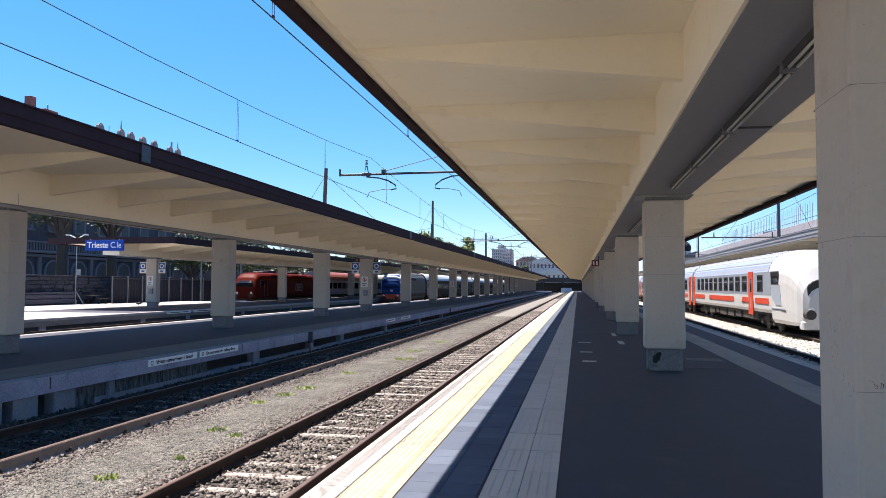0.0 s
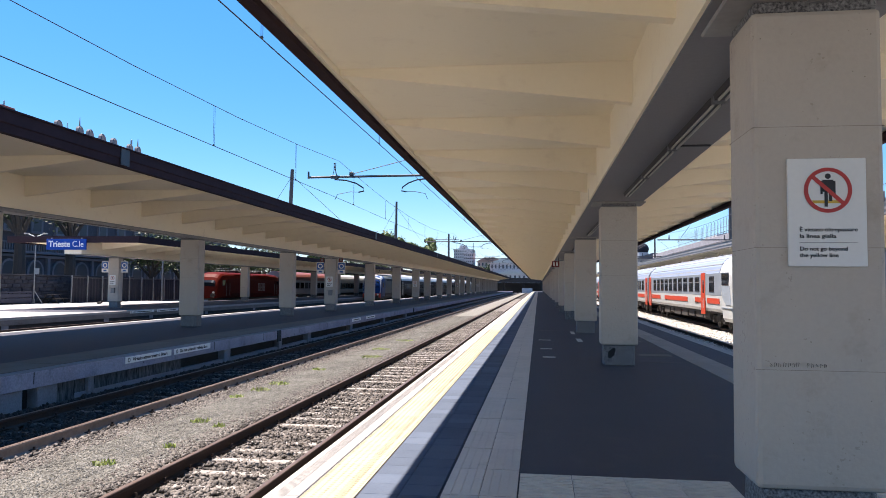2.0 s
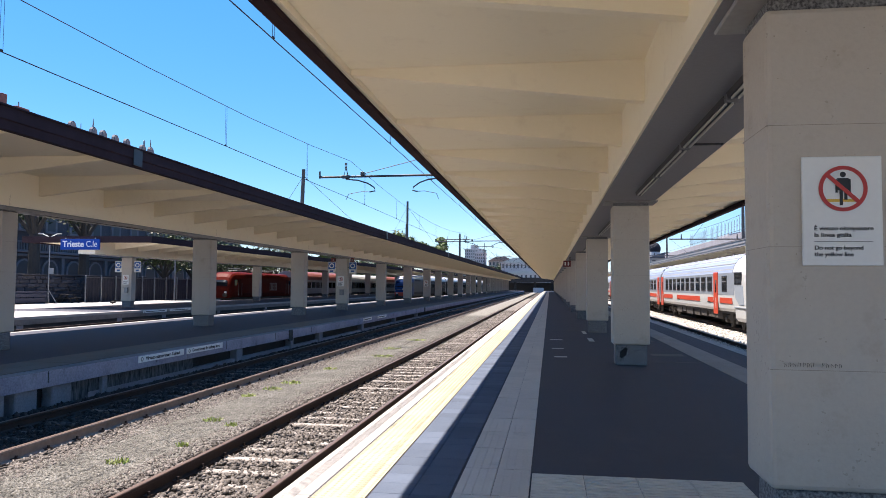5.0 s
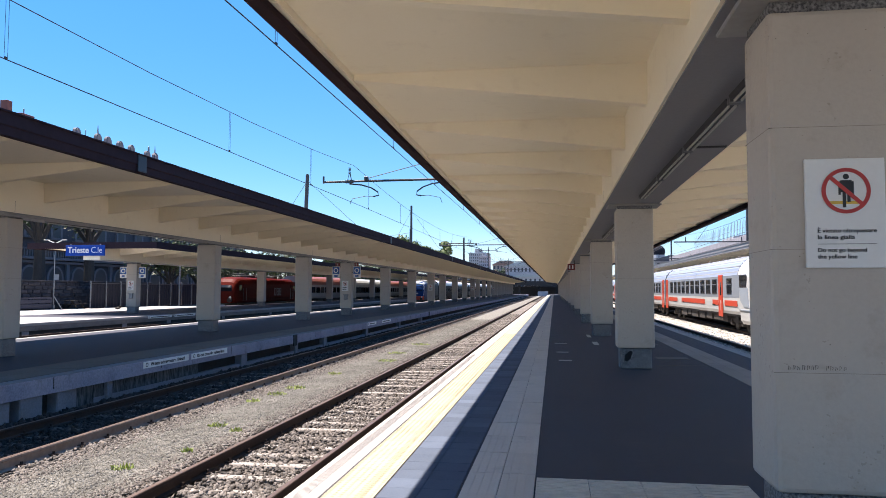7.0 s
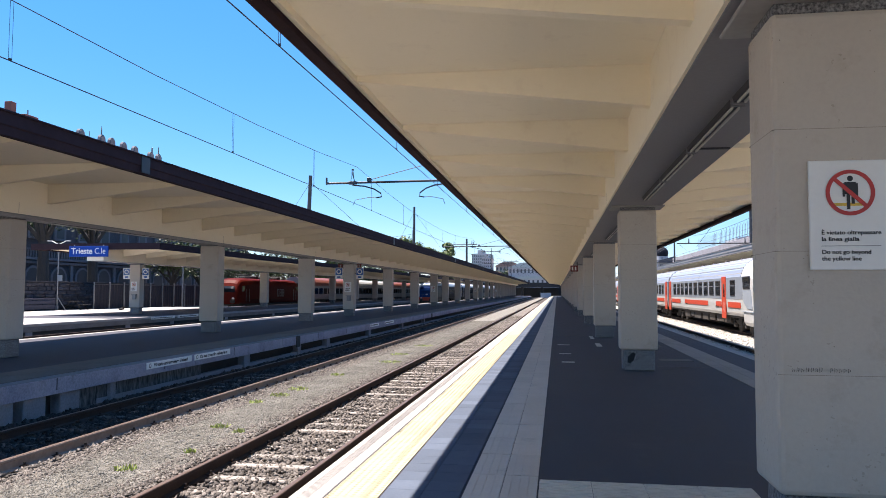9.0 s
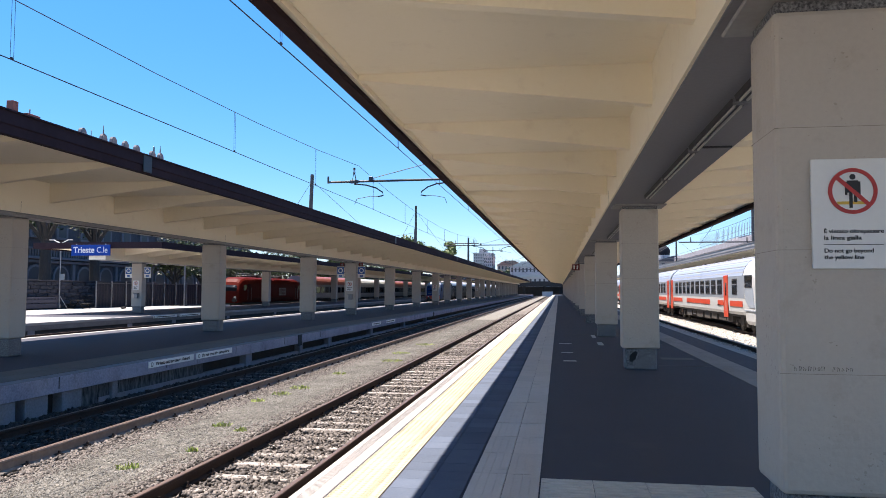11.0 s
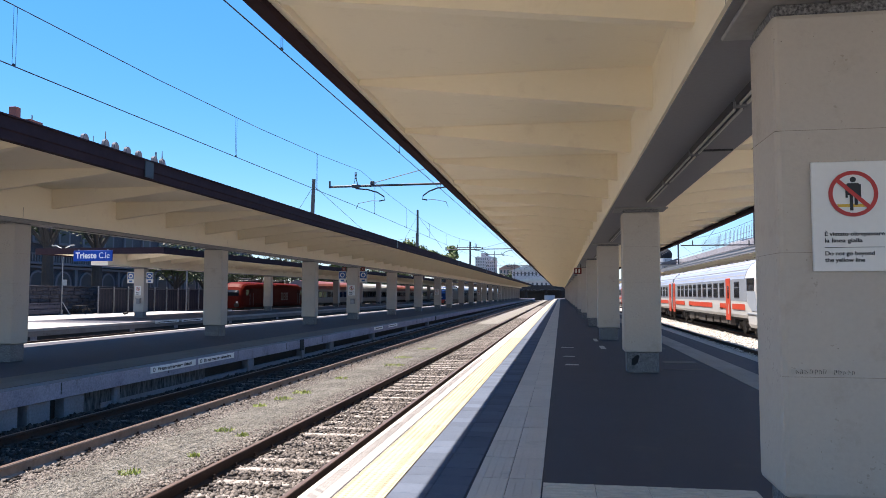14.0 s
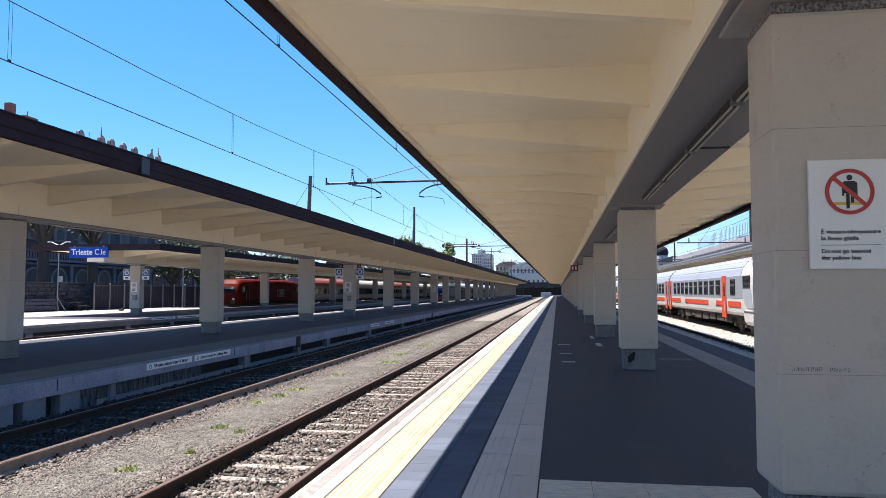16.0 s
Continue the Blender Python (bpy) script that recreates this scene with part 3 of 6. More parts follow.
bx(bm, 0.002, 0.468, 0.002, 0.448, -0.03, 0.006, 0.003)
for i in range(5):
    bx(bm, 0.01, 0.46, 0.09 * i + 0.02, 0.09 * i + 0.065, 0.005, 0.011)
me = mesh_of("guide_tile", bm, M_CREAMTILE)
pieces("guide_tile", me, P1, [(-0.175 + 0.47 * i, 6.12 + 0.45 * j, 0) for i in range(4) for j in range(2)] + [(2.35 + 0.47 * i, 6.12 + 0.45 * j, 0) for i in range(2) for j in range(2)])
bm = bmesh.new()
for i in range(int(26 / 0.0643)):
    for j in range(7):
        x, y = -1.96 + 0.0321 + 0.0643 * j, 3.5 + 0.0321 + 0.0643 * i
        r = 0.013
        t = [bm.verts.new((x + r * a, y + r * b, 0.0105)) for a, b in ((1, 0), (0, 1), (-1, 0), (0, -1))]
        b4 = [bm.verts.new((x + 1.5 * r * a, y + 1.5 * r * b, 0.005)) for a, b in ((1, 0), (0, 1), (-1, 0), (0, -1))]
        bm.faces.new(t)
        for k in range(4):
            bm.faces.new((b4[k], b4[(k + 1) % 4], t[(k + 1) % 4], t[k]))
studs = part("tactile_studs", bm, material("worn_ochre_studs", (0.36, 0.32, 0.215), (0.31, 0.27, 0.175), 0.8), P1, "small raised yellow studs")
studs["kind"] = "stuff"
bm = bmesh.new()
for i in range(int(16 / 0.028)):
    bx(bm, -2.20, -2.09, 4 + 0.028 * i, 4.012 + 0.028 * i, -0.001, 0.003)
grooves = part("edge_grooves", bm, M_EDGE, P1, "fine anti-slip ridges on the edge stone")
grooves["kind"] = "stuff"
# worn white marks and patches on the asphalt
M_MARK = material("worn_white_paint", (0.55, 0.54, 0.5), (0.35, 0.34, 0.33), 0.8, grain=60, stain=6)
for x0, x1, y0, y1 in ((0.10, 0.42, 18.6, 18.85), (0.05, 0.38, 21.1, 21.3), (0.0, 0.4, 24.6, 24.8), (1.25, 1.42, 24.2, 25.6), (1.22, 1.36, 28.0, 29.6)):
    part("floor_mark", box(x0, x1, y0, y1, -0.006, 0.002), M_MARK, P1, "worn white painted mark")
for x0, x1, y0, y1 in ((2.6, 3.4, 19.5, 20.1), (2.5, 3.3, 24.5, 25.2), (-0.1, 1.5, 30, 30.06), (2.3, 3.5, 17.9, 17.96)):
    part("asphalt_seam", box(x0, x1, y0, y1, -0.006, 0.001), M_JOINT, P1, "dark asphalt seam")

# weeds in the gravel
M_WEED = material("weed_leaves", (0.30, 0.36, 0.10), (0.22, 0.27, 0.06), 0.7, grain=20, stain=2, bump=0, vary=0.3, island=True)
rg = random.Random(8)
for x, y, r in ((-5.75, 9.3, 0.14), (-5.9, 12.4, 0.16), (-5.35, 12.0, 0.1), (-5.4, 10.4, 0.09), (-6.3, 16.3, 0.22), (-6.25, 17.4, 0.25), (-6.4, 15.2, 0.14), (-6.2, 20.5, 0.2), (-5.6, 24.5, 0.4), (-5.9, 27.5, 0.35), (-5.8, 32.0, 0.4)):
    bm = bmesh.new()
    for k in range(int(40 + 160 * r)):
        a, d = rg.uniform(0, 6.28), r * math.sqrt(rg.random())
        c = Vector((x + d * math.cos(a), y + d * math.sin(a), RAIL - 0.145))
        tip = c + Vector((rg.uniform(-0.04, 0.04), rg.uniform(-0.04, 0.04), rg.uniform(0.02, 0.07)))
        w = Vector((rg.uniform(-1, 1), rg.uniform(-1, 1), 0)).normalized() * 0.012
        bm.faces.new([bm.verts.new(q) for q in (c - w, c + w, tip + w * 0.6, tip - w * 0.6)])
    tagged(part("weed_clump", bm, M_WEED), "low green weeds growing in the gravel", "weeds", "weeds in the gravel", "stuff")

# ---- face of the second platform: overhanging slab, dark recess and piers ----
# Lavender in the slab face colour is its violet-blue shade.
part("slab_face", box(-10.25, -9.892, -6, 290, -0.33, -0.012), material("shade_tinted_concrete", (0.34, 0.325, 0.385), (0.19, 0.18, 0.23), 0.85, grain=26, stain=1.1, contrast=0.3, bump=0.35, dirt=(0.10, 0.095, 0.10), dirt_amount=0.85), P2, "pale stained concrete slab face")
# Near-black recess: soot and the shade under the slab share one colour.
part("recess_wall", box(-10.55, -10.17, -6, 290, -0.84, -0.331), M_DARKCONC, P2, "sooty recessed wall with its shade in the colour")
for y, l in ((6.0, 4.1), (10.55, 1.85), (12.66, 0.62), (13.71, 0.61), (15.41, 0.2), (22.6, 0.45), (27.6, 0.3), (31.2, 0.45), (38.5, 0.45), (47.0, 0.45), (55.0, 0.45)):
    part("pier", box(-10.2, -9.94, y, y + l, -0.84, -0.332, 0.02), M_CONCRETE, P2, "stained concrete pier")
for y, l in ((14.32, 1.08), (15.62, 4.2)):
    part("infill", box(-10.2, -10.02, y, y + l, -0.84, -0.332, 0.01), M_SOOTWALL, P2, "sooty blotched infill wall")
part("foundation_wall", box(-10.15, -10.0, 15.0, 290, -0.84, -0.64), M_CONCRETE, P2, "rough low concrete footing")

for y in [9.4 + 4.1 * i for i in range(14)]:
    part("face_joint", box(-9.893, -9.889, y, y + 0.025, -0.255, -0.02), M_DARKCONC, P2)
for y in (27.2, 58.0):
    part("drain_slot", box(-9.90, -9.87, y, y + 0.4, -0.42, 0.0), M_DARKCONC, P2, "dark drain slot")

# ---- long strip lamps under the beams ----
def strip_lamp(at, length=2.5):
    l = empty("strip_lamp", at, "slim metal strip lamp under a grey beam", "lamp", "strip lamps under the canopy")
    part("housing", prism([(-0.075, 0.0), (0.075, 0.0), (0.06, -0.055), (-0.06, -0.055)], 0, length), M_DARKSTEEL, l, "dark metal housing")
    part("tube", prism([(-0.045, -0.056), (-0.022, -0.056), (-0.026, -0.078), (-0.041, -0.078)], 0.06, length - 0.06), M_TUBE, l, "unlit tube")
    part("tube", prism([(0.022, -0.056), (0.045, -0.056), (0.041, -0.078), (0.026, -0.078)], 0.06, length - 0.06), M_TUBE, l, "unlit tube")
    for y in (-0.03, length):
        part("end_cap", box(-0.065, 0.065, y, y + 0.03, -0.07, 0.0), M_STEEL, l)
    return l


lamp = strip_lamp((1.80, 7.7, 3.684))
for b in range(0, 9):
    for k in range(3):
        if b or k:
            copy_thing(lamp, Matrix.Translation((1.80, 7.7 + b * BAY + k * 2.62, 3.684)))
copy_thing(lamp, Matrix.Translation((1.80, 5.08, 3.684)))
copy_thing(lamp, Matrix.Translation((1.80, 2.46, 3.684)))
for b in range(0, 7):
    for k in range(3):
        copy_thing(lamp, Matrix.Translation((-14.25, P2_PILLARS[b + 1] + 2.0 + k * 2.62, 3.684)))
tagged(part("cable_duct", box(1.86, 2.29, 10.22, 10.26, 3.66, 3.684), M_DARKSTEEL), "thin dark cable duct across a beam", "cable duct")

# ---- warning sign on the nearest pillar ----
def warning_sign(at, big=True):
    s = empty("warning_sign", at, "white enamel warning sign with a red prohibition ring", "sign", "warning signs")
    w, h = 0.48, 0.70
    part("panel", box(0, w, -0.022, 0, 0, h, 0.004), M_WHITE, s, "white enamelled panel")
    cx, cz = 0.245, 0.492
    part("symbol_disc", disc(bmesh.new(), 0.125, 0.003, (cx, -0.024, cz), "Y", 40), M_WHITE, s)
    ring = part("prohibition_ring", disc(bmesh.new(), 0.146, 0.006, (cx, -0.0265, cz), "Y", 48, 0.122), M_SIGNRED, s, "red ring")
    bar = part("prohibition_bar", box(-0.13, 0.13, -0.0305, -0.0285, -0.0125, 0.0125), M_SIGNRED, s, "red diagonal bar")
    bar.matrix_basis = pose(cx, 0, cz, 0, 43, 0)
    part("yellow_bar", prism([(cx - 0.088, cz - 0.085), (cx + 0.080, cz - 0.085), (cx + 0.090, cz - 0.066), (cx - 0.098, cz - 0.066)], -0.0275, -0.0255), M_SIGNYELLOW, s, "yellow bar")
    bm = bmesh.new()
    disc(bm, 0.018, 0.0015, (cx, -0.0284, cz + 0.090), "Y", 16)
    for a, b, c, d in ((-0.034, 0.034, -0.01, 0.067), (-0.046, -0.033, -0.026, 0.06), (0.033, 0.046, -0.026, 0.06), (-0.022, -0.002, -0.107, -0.005), (0.006, 0.025, -0.072, -0.005)):
        bx(bm, cx + a, cx + b, -0.0290, -0.0276, cz + c, cz + d)
    part("pictogram", bm, M_BLACK, s, "dark standing pictogram")
    if big:
        up = pose(0, 0, 0, 90, 0, 0)
        for txt, z, wd in (("\u00c8 vietato oltrepassare", 0.226, 0.352), ("la linea gialla", 0.184, 0.222), ("Do not go beyond", 0.102, 0.290), ("the yellow line", 0.060, 0.236)):
            words("lettering", txt, 0.037, M_BLACK, s, Matrix.Translation((0.068, -0.0235, z)) @ up, bold=0.0006, width=wd)
        part("rule", box(0.068, 0.42, -0.0245, -0.0225, 0.151, 0.154), M_BLACK, s, "thin black rule")
    else:
        bm = bmesh.new()
        for z, wd in ((0.226, 0.34), (0.184, 0.22), (0.102, 0.28), (0.060, 0.23)):
            bx(bm, 0.068, 0.068 + wd, -0.0245, -0.0225, z, z + 0.028)
        part("lettering_bars", bm, M_BLACK, s)
    return s


warning_sign((1.594, 5.019, 1.892))
# scribble, scratches and stains on that pillar
rg = random.Random(4)
scribble = empty("scribble", (1.477, 5.018, 1.243), "small dark illegible scribble on cream plaster", "scribble")
x = 0.0
for k in range(12):
    wd = rg.uniform(0.016, 0.026)
    x += 0.035 if k == 7 else 0.0
    bm = bmesh.new()
    tilt, top = rg.uniform(-0.004, 0.004), rg.uniform(0.022, 0.03)
    tube(bm, [(x, 0, 0), (x + tilt, 0, top), (x + wd * 0.7, 0, top * rg.uniform(0.3, 1.0)), (x + wd * 0.5, 0, rg.uniform(0, 0.01))], 0.0016, 5)
    part("stroke", bm, M_BLACK, scribble)
    x += wd + 0.007
M_BLOB = material("black_smudge", (0.012, 0.012, 0.015), None, 0.6)
bm = bmesh.new()
for cx, cz, r in ((1.62, 0.27, 0.075), (1.655, 0.33, 0.055), (1.59, 0.21, 0.05), (1.68, 0.37, 0.03)):
    disc(bm, r, 0.004, (cx, 17.007, cz), "Y", 11)
tagged(part("smudge", bm, M_BLOB), "black paint smudge on a granite plinth", "smudge")
bm = bmesh.new()
bx(bm, 1.39, 2.2, 5.0185, 5.022, 1.222, 1.225)
for _ in range(26):
    cx, cz, r = rg.uniform(1.43, 2.16), rg.uniform(1.9, 3.45) if rg.random() < 0.75 else rg.uniform(0.6, 1.9), rg.uniform(0.0015, 0.005)
    disc(bm, r, 0.004, (cx, 5.0195, cz), "Y", 7)
tagged(part("surface_flaws", bm, M_CRACK), "fine casting seams and pockmarks in cream plaster", "plaster flaw")

# ---- notices on the face of the second platform ----
def notice(y0, y1, txt, x=-9.89, readable=True, z0=-0.19, z1=-0.03):
    n = empty("platform_notice", (x, y0, 0), "white notice strip with black lettering on a platform face", "sign", "platform face notices")
    L = y1 - y0
    part("panel", box(0, 0.012, 0, L, z0, z1, 0.002), M_WHITE, n, "white metal strip")
    part("symbol", disc(bmesh.new(), 0.055, 0.003, (0.0135, 0.16, (z0 + z1) / 2), "X", 20, 0.036), M_BLACK, n, "black ring symbol")
    m = Matrix.Translation((0.0135, 0.33, z0 + 0.045)) @ Matrix(((0, 0, 1, 0), (1, 0, 0, 0), (0, 1, 0, 0), (0, 0, 0, 1)))
    if readable:
        words("lettering", txt, 0.115, M_BLACK, n, m, bold=0.004, width=L - 0.55)
    else:
        part("lettering_bar", box(0.012, 0.0145, 0.33, L - 0.3, z0 + 0.055, z1 - 0.055), M_BLACK, n)
    return n


notice(16.75, 19.0, "Vietato attraversare i binari")
notice(19.15, 21.4, "Do not cross the railway lines")
notice(38.6, 40.5, "", readable=False)
notice(41.9, 44.2, "", readable=False)
notice(45.0, 48.0, "", -26.29, False)
notice(48.4, 51.4, "", -26.29, False)


# ---- overhead line ----
M_WIRE = material("dull_copper_wire", (0.06, 0.06, 0.065), (0.04, 0.04, 0.045), 0.5, metal=0.5, bump=0)
SPANS = [(-12.0, 29.0), (29.0, 70.0), (70.0, 112.0), (112.0, 154.0), (154.0, 200.0), (200.0, 250.0)]
CONTACT = 5.2


def messenger(a, b, y):
    k = 2 * (y - a) / (b - a) - 1
    return 6.06 + 0.73 * k * k


def contact(cx, y):
    """The wire over the second track rises a little towards its first bracket."""
    return 5.155 + 0.115 * min(max((y - 10) / 20, -1), 1) if cx < -5 else 5.17


for cx in (-3.84, -8.05):
    line = empty("overhead_line", (cx, 0, 0), "thin overhead contact wire hung from a messenger wire", "overhead line", "overhead lines")
    part("contact_wire", tube(bmesh.new(), [(0, y, contact(cx, y)) for y in (-12, -10, 10, 30, 60, 150, 270)], 0.009, 6), M_WIRE, line)
    bm = bmesh.new()
    tube(bm, [(0, y, messenger(a, b, y)) for a, b in SPANS for y in np.linspace(a, b, 9)[:-1]], 0.008, 6)
    part("messenger_wire", bm, M_WIRE, line)
    for a, b in SPANS[:4]:
        hangers = [a + (b - a) * (k + 0.35) / 6 for k in range(6)] if a > 0 else [3.0, 9.7, 17.35, 23.6]
        for y in hangers:
            bm = bmesh.new()
            for dx in (-0.035, 0.035):
                tube(bm, [(0, y + dx, contact(cx, y)), (0, y + dx, messenger(a, b, y))], 0.004, 4)
            disc(bm, 0.022, 0.03, (0, y, contact(cx, y) + 0.02), "Y", 8)
            part("dropper", bm, M_WIRE, line)


for cx in (-20.35, -24.55, 11.2):
    line = empty("overhead_line", (cx, 0, 0), "thin overhead contact wire hung from a messenger wire", "overhead line", "overhead lines")
    part("contact_wire", tube(bmesh.new(), [(0, y, CONTACT) for y in (-12, 60, 150, 270)], 0.012, 6), M_WIRE, line)
    part("messenger_wire", tube(bmesh.new(), [(0, y, messenger(a, b, y)) for a, b in SPANS for y in np.linspace(a, b, 9)[:-1]], 0.012, 6), M_WIRE, line)


def registration(parent, x, z, y, reach, name="steady_arm"):
    """A bent tube down from the bar to the contact wire."""
    s = 1 if reach > 0 else -1
    bm = bmesh.new()
    tube(bm, [(x, y, z - 0.09), (x + 0.40 * reach, y, z - 0.14), (x + 0.72 * reach, y, z - 0.26), (x + 0.95 * reach, y, z - 0.44), (x + 0.98 * reach, y, z - 0.58), (x + 0.8 * reach, y, z - 0.62)], 0.028, 8)
    arm = part(name, bm, M_DARKSTEEL, parent)
    bm = bmesh.new()
    tube(bm, [(x + 0.8 * reach, y, z - 0.62), (x + 0.55 * reach, y, z - 0.60), (x + 0.1 * reach, y, z - 0.70), (x + 0.02 * reach, y, CONTACT + 0.02)], 0.012, 6)
    part("tension_rod", bm, M_DARKSTEEL, arm)


def portal(y, x0, x1, z=6.02, mast=-1.9, wires=(-8.05, -3.84)):
    p = empty("overhead_line_bracket", (0, 0, 0), "dark steel bracket tube holding two contact wires", "overhead line bracket", "overhead line brackets")
    part("bracket_tube", tube(bmesh.new(), [(x0, y, z), (x1, y, z + 0.06)], 0.045, 10), M_DARKSTEEL, p)
    part("end_stop", tube(bmesh.new(), [(x0, y, z - 0.05), (x0, y, z + 0.24)], 0.04, 8), M_DARKSTEEL, p)
    for wx in wires:
        bm = bmesh.new()
        bx(bm, wx - 0.16, wx + 0.16, y - 0.06, y + 0.06, z - 0.06, z + 0.07, 0.01)
        part("clamp", bm, M_DARKSTEEL, p)
        bm = bmesh.new()
        tube(bm, [(wx - 0.08, y, z + 0.06), (wx - 0.02, y, z + 0.34), (wx + 0.02, y, z + 0.34), (wx + 0.08, y, z + 0.06)], 0.02, 6)
        for k in range(5):
            disc(bm, 0.05, 0.03, (wx, y, z + 0.34 + 0.055 * k), "Z", 10)
        part("insulator", bm, M_DARKSTEEL, p)
    part("block", box(wires[0] + 0.62, wires[0] + 0.78, y - 0.06, y + 0.06, z + 0.05, z + 0.2, 0.01), M_DARKSTEEL, p)
    registration(p, wires[0], z, y, 1.25)
    registration(p, wires[1] - 0.55, z, y, -1.1)
    bm = bmesh.new()
    tube(bm, [(wires[0] + 0.8, y, z + 0.14), (mast, y, z + 1.5)], 0.015, 6)
    part("stay_rod", bm, M_DARKSTEEL, p)
    part("mast", tube(bmesh.new(), [(mast, y, 4.79), (mast, y, 7.9)], 0.10, 10, 0.08), M_DARKSTEEL, p)
    return p


portal(29.0, -9.34, -1.9, 6.14, wires=(-8.24, -3.84))
portal(70.0, -10.9, -1.9, 6.0)
portal(112.0, -11, -1.9, 6.0)
portal(154.0, -11, -1.9, 6.0)
portal(73.0, -26.0, -14.4, 6.0, mast=-14.35, wires=(-24.55, -20.35))


def mast(x, y, z0, z1, r=0.11, lean=0.0, arm=None, label="dark steel overhead line mast"):
    m = empty("line_mast", (x, y, z0), label, "mast", "overhead line masts")
    part("pole", tube(bmesh.new(), [(0, 0, 0), (lean, 0, z1 - z0)], r, 10, r * 0.8), M_DARKSTEEL, m)
    part("foot_plate", disc(bmesh.new(), r * 1.8, 0.04, (0, 0, 0.02), "Z", 12), M_DARKSTEEL, m)
    if arm:
        a, b, za = arm
        part("cross_arm", tube(bmesh.new(), [(a, 0, za - z0), (b, 0, za - z0)], 0.045, 8), M_DARKSTEEL, m)
        for k in (0.15, 0.85):
            part("insulator", tube(bmesh.new(), [(a + (b - a) * k, 0, za - z0), (a + (b - a) * k, 0, za - z0 + 0.35)], 0.05, 8, 0.03), M_DARKSTEEL, m)
    for s in (-1, 1):
        part("stay_wire", tube(bmesh.new(), [(lean, 0, (z1 - z0) * 0.9), (lean + s * 3.2, 2.5, 0.3)], 0.012, 5), M_DARKSTEEL, m)
    return m


mast(-14.85, 42.6, 4.79, 8.7, 0.13, 0.12)
mast(-14.35, 73.5, 4.79, 10.3, 0.13)
mast(-10.0, 82.0, 4.79, 7.6, 0.12, 0, (-1.9, 1.2, 6.95))
mast(-10.6, 120.0, 4.79, 8.8, 0.07, 0, (-1.6, 1.6, 8.2))
mast(-9.8, 160.0, 4.79, 8.6, 0.07, 0, (-1.6, 1.6, 8.2))
mast(13.4, 54.0, 4.79, 10.6, 0.11, 0, (-5.0, 0.4, 5.17))
mast(12.65, 83.0, 4.79, 7.6, 0.09, 0, (-2.0, 2.5, 5.2))
# small lamp standing on the canopy edge and dome camera
M_DOME = material("dark_dome", (0.02, 0.02, 0.022), None, 0.15)
for x, y in ((5.2, 52.0), (-0.1, 60.0)):
    d = empty("dome_camera", (x, y, 4.49), "small dark dome camera under the canopy", "camera dome", "camera domes")
    part("base", disc(bmesh.new(), 0.14, 0.12, (0, 0, 0.07), "Z", 16), M_WHITE, d)
    bm = bmesh.new(); bmesh.ops.create_uvsphere(bm, u_segments=14, v_segments=8, radius=0.12)
    part("dome", bm, M_DOME, d, smooth=True)


# ---- trains ----
def loft(rings, cap=True, bm=None):
    """A skin over rings of points, each ring a list of the same length."""
    bm = bm or bmesh.new()
    vs = [[bm.verts.new(p) for p in r] for r in rings]
    n = len(vs[0])
    for a, b in zip(vs, vs[1:]):
        for j in range(n):
            bm.faces.new((a[j], a[(j + 1) % n], b[(j + 1) % n], b[j]))
    if cap:
        bm.faces.new(vs[0][::-1])
        bm.faces.new(vs[-1])
    bmesh.ops.recalc_face_normals(bm, faces=bm.faces)
    return bm


HALF = [(1.28, 0.95), (1.40, 1.12), (1.43, 1.6), (1.43, 2.75), (1.40, 3.13), (1.30, 3.46), (1.08, 3.79), (0.75, 4.03), (0.36, 4.16)]


def ring(y, sx=1.0, top=1.0, lift=0.0, half=HALF, z0=0.95):
    pts = [(x * sx, z0 + lift + (z - z0) * top) for x, z in half]
    return [(x, y, z) for x, z in pts] + [(-x, y, z) for x, z in reversed(pts)]


def paint(name, c, rough=0.45, **k):
    return material(name, c, tuple(v * 0.88 for v in c), rough, grain=6, stain=0.8, bump=0.02, **{"spec": 0.35, **k})


M_TWHITE = paint("train_white", (0.485, 0.49, 0.485), dirt=(0.42, 0.38, 0.33), dirt_amount=0.25)
M_TGREY = paint("train_window_band_grey", (0.24, 0.27, 0.31))
M_CABGREY = paint("cab_pale_blue_grey", (0.30, 0.34, 0.39))
M_TROOF = paint("train_roof_blue_grey", (0.24, 0.28, 0.37))
M_TRED = paint("train_red", (0.50, 0.062, 0.028))
M_TDARK = paint("train_underframe", (0.045, 0.04, 0.037), 0.8, dirt=(0.09, 0.06, 0.045), dirt_amount=0.5)
M_LOCORED = paint("locomotive_red", (0.098, 0.012, 0.008), spec=0.03)
M_LOCODARK = paint("locomotive_dark_red", (0.06, 0.006, 0.005), spec=0.03)
M_BLUE = paint("train_blue", (0.003, 0.032, 0.13), spec=0.15)
M_COACHGREY = paint("coach_light_grey", (0.28, 0.28, 0.275))
M_COACHDARK = paint("coach_dark_grey", (0.03, 0.03, 0.034), 0.6, spec=0.08)
M_ROOFPALE = paint("coach_pale_roof", (0.40, 0.41, 0.42), 0.6)
M_ROOFRED = paint("coach_red_upper_band", (0.24, 0.085, 0.065))
M_LOCOGREY = paint("locomotive_grey_green", (0.115, 0.12, 0.11), 0.6, spec=0.1)
M_LIGHT = material("headlamp_glass", (0.8, 0.78, 0.7), None, 0.15, bump=0)


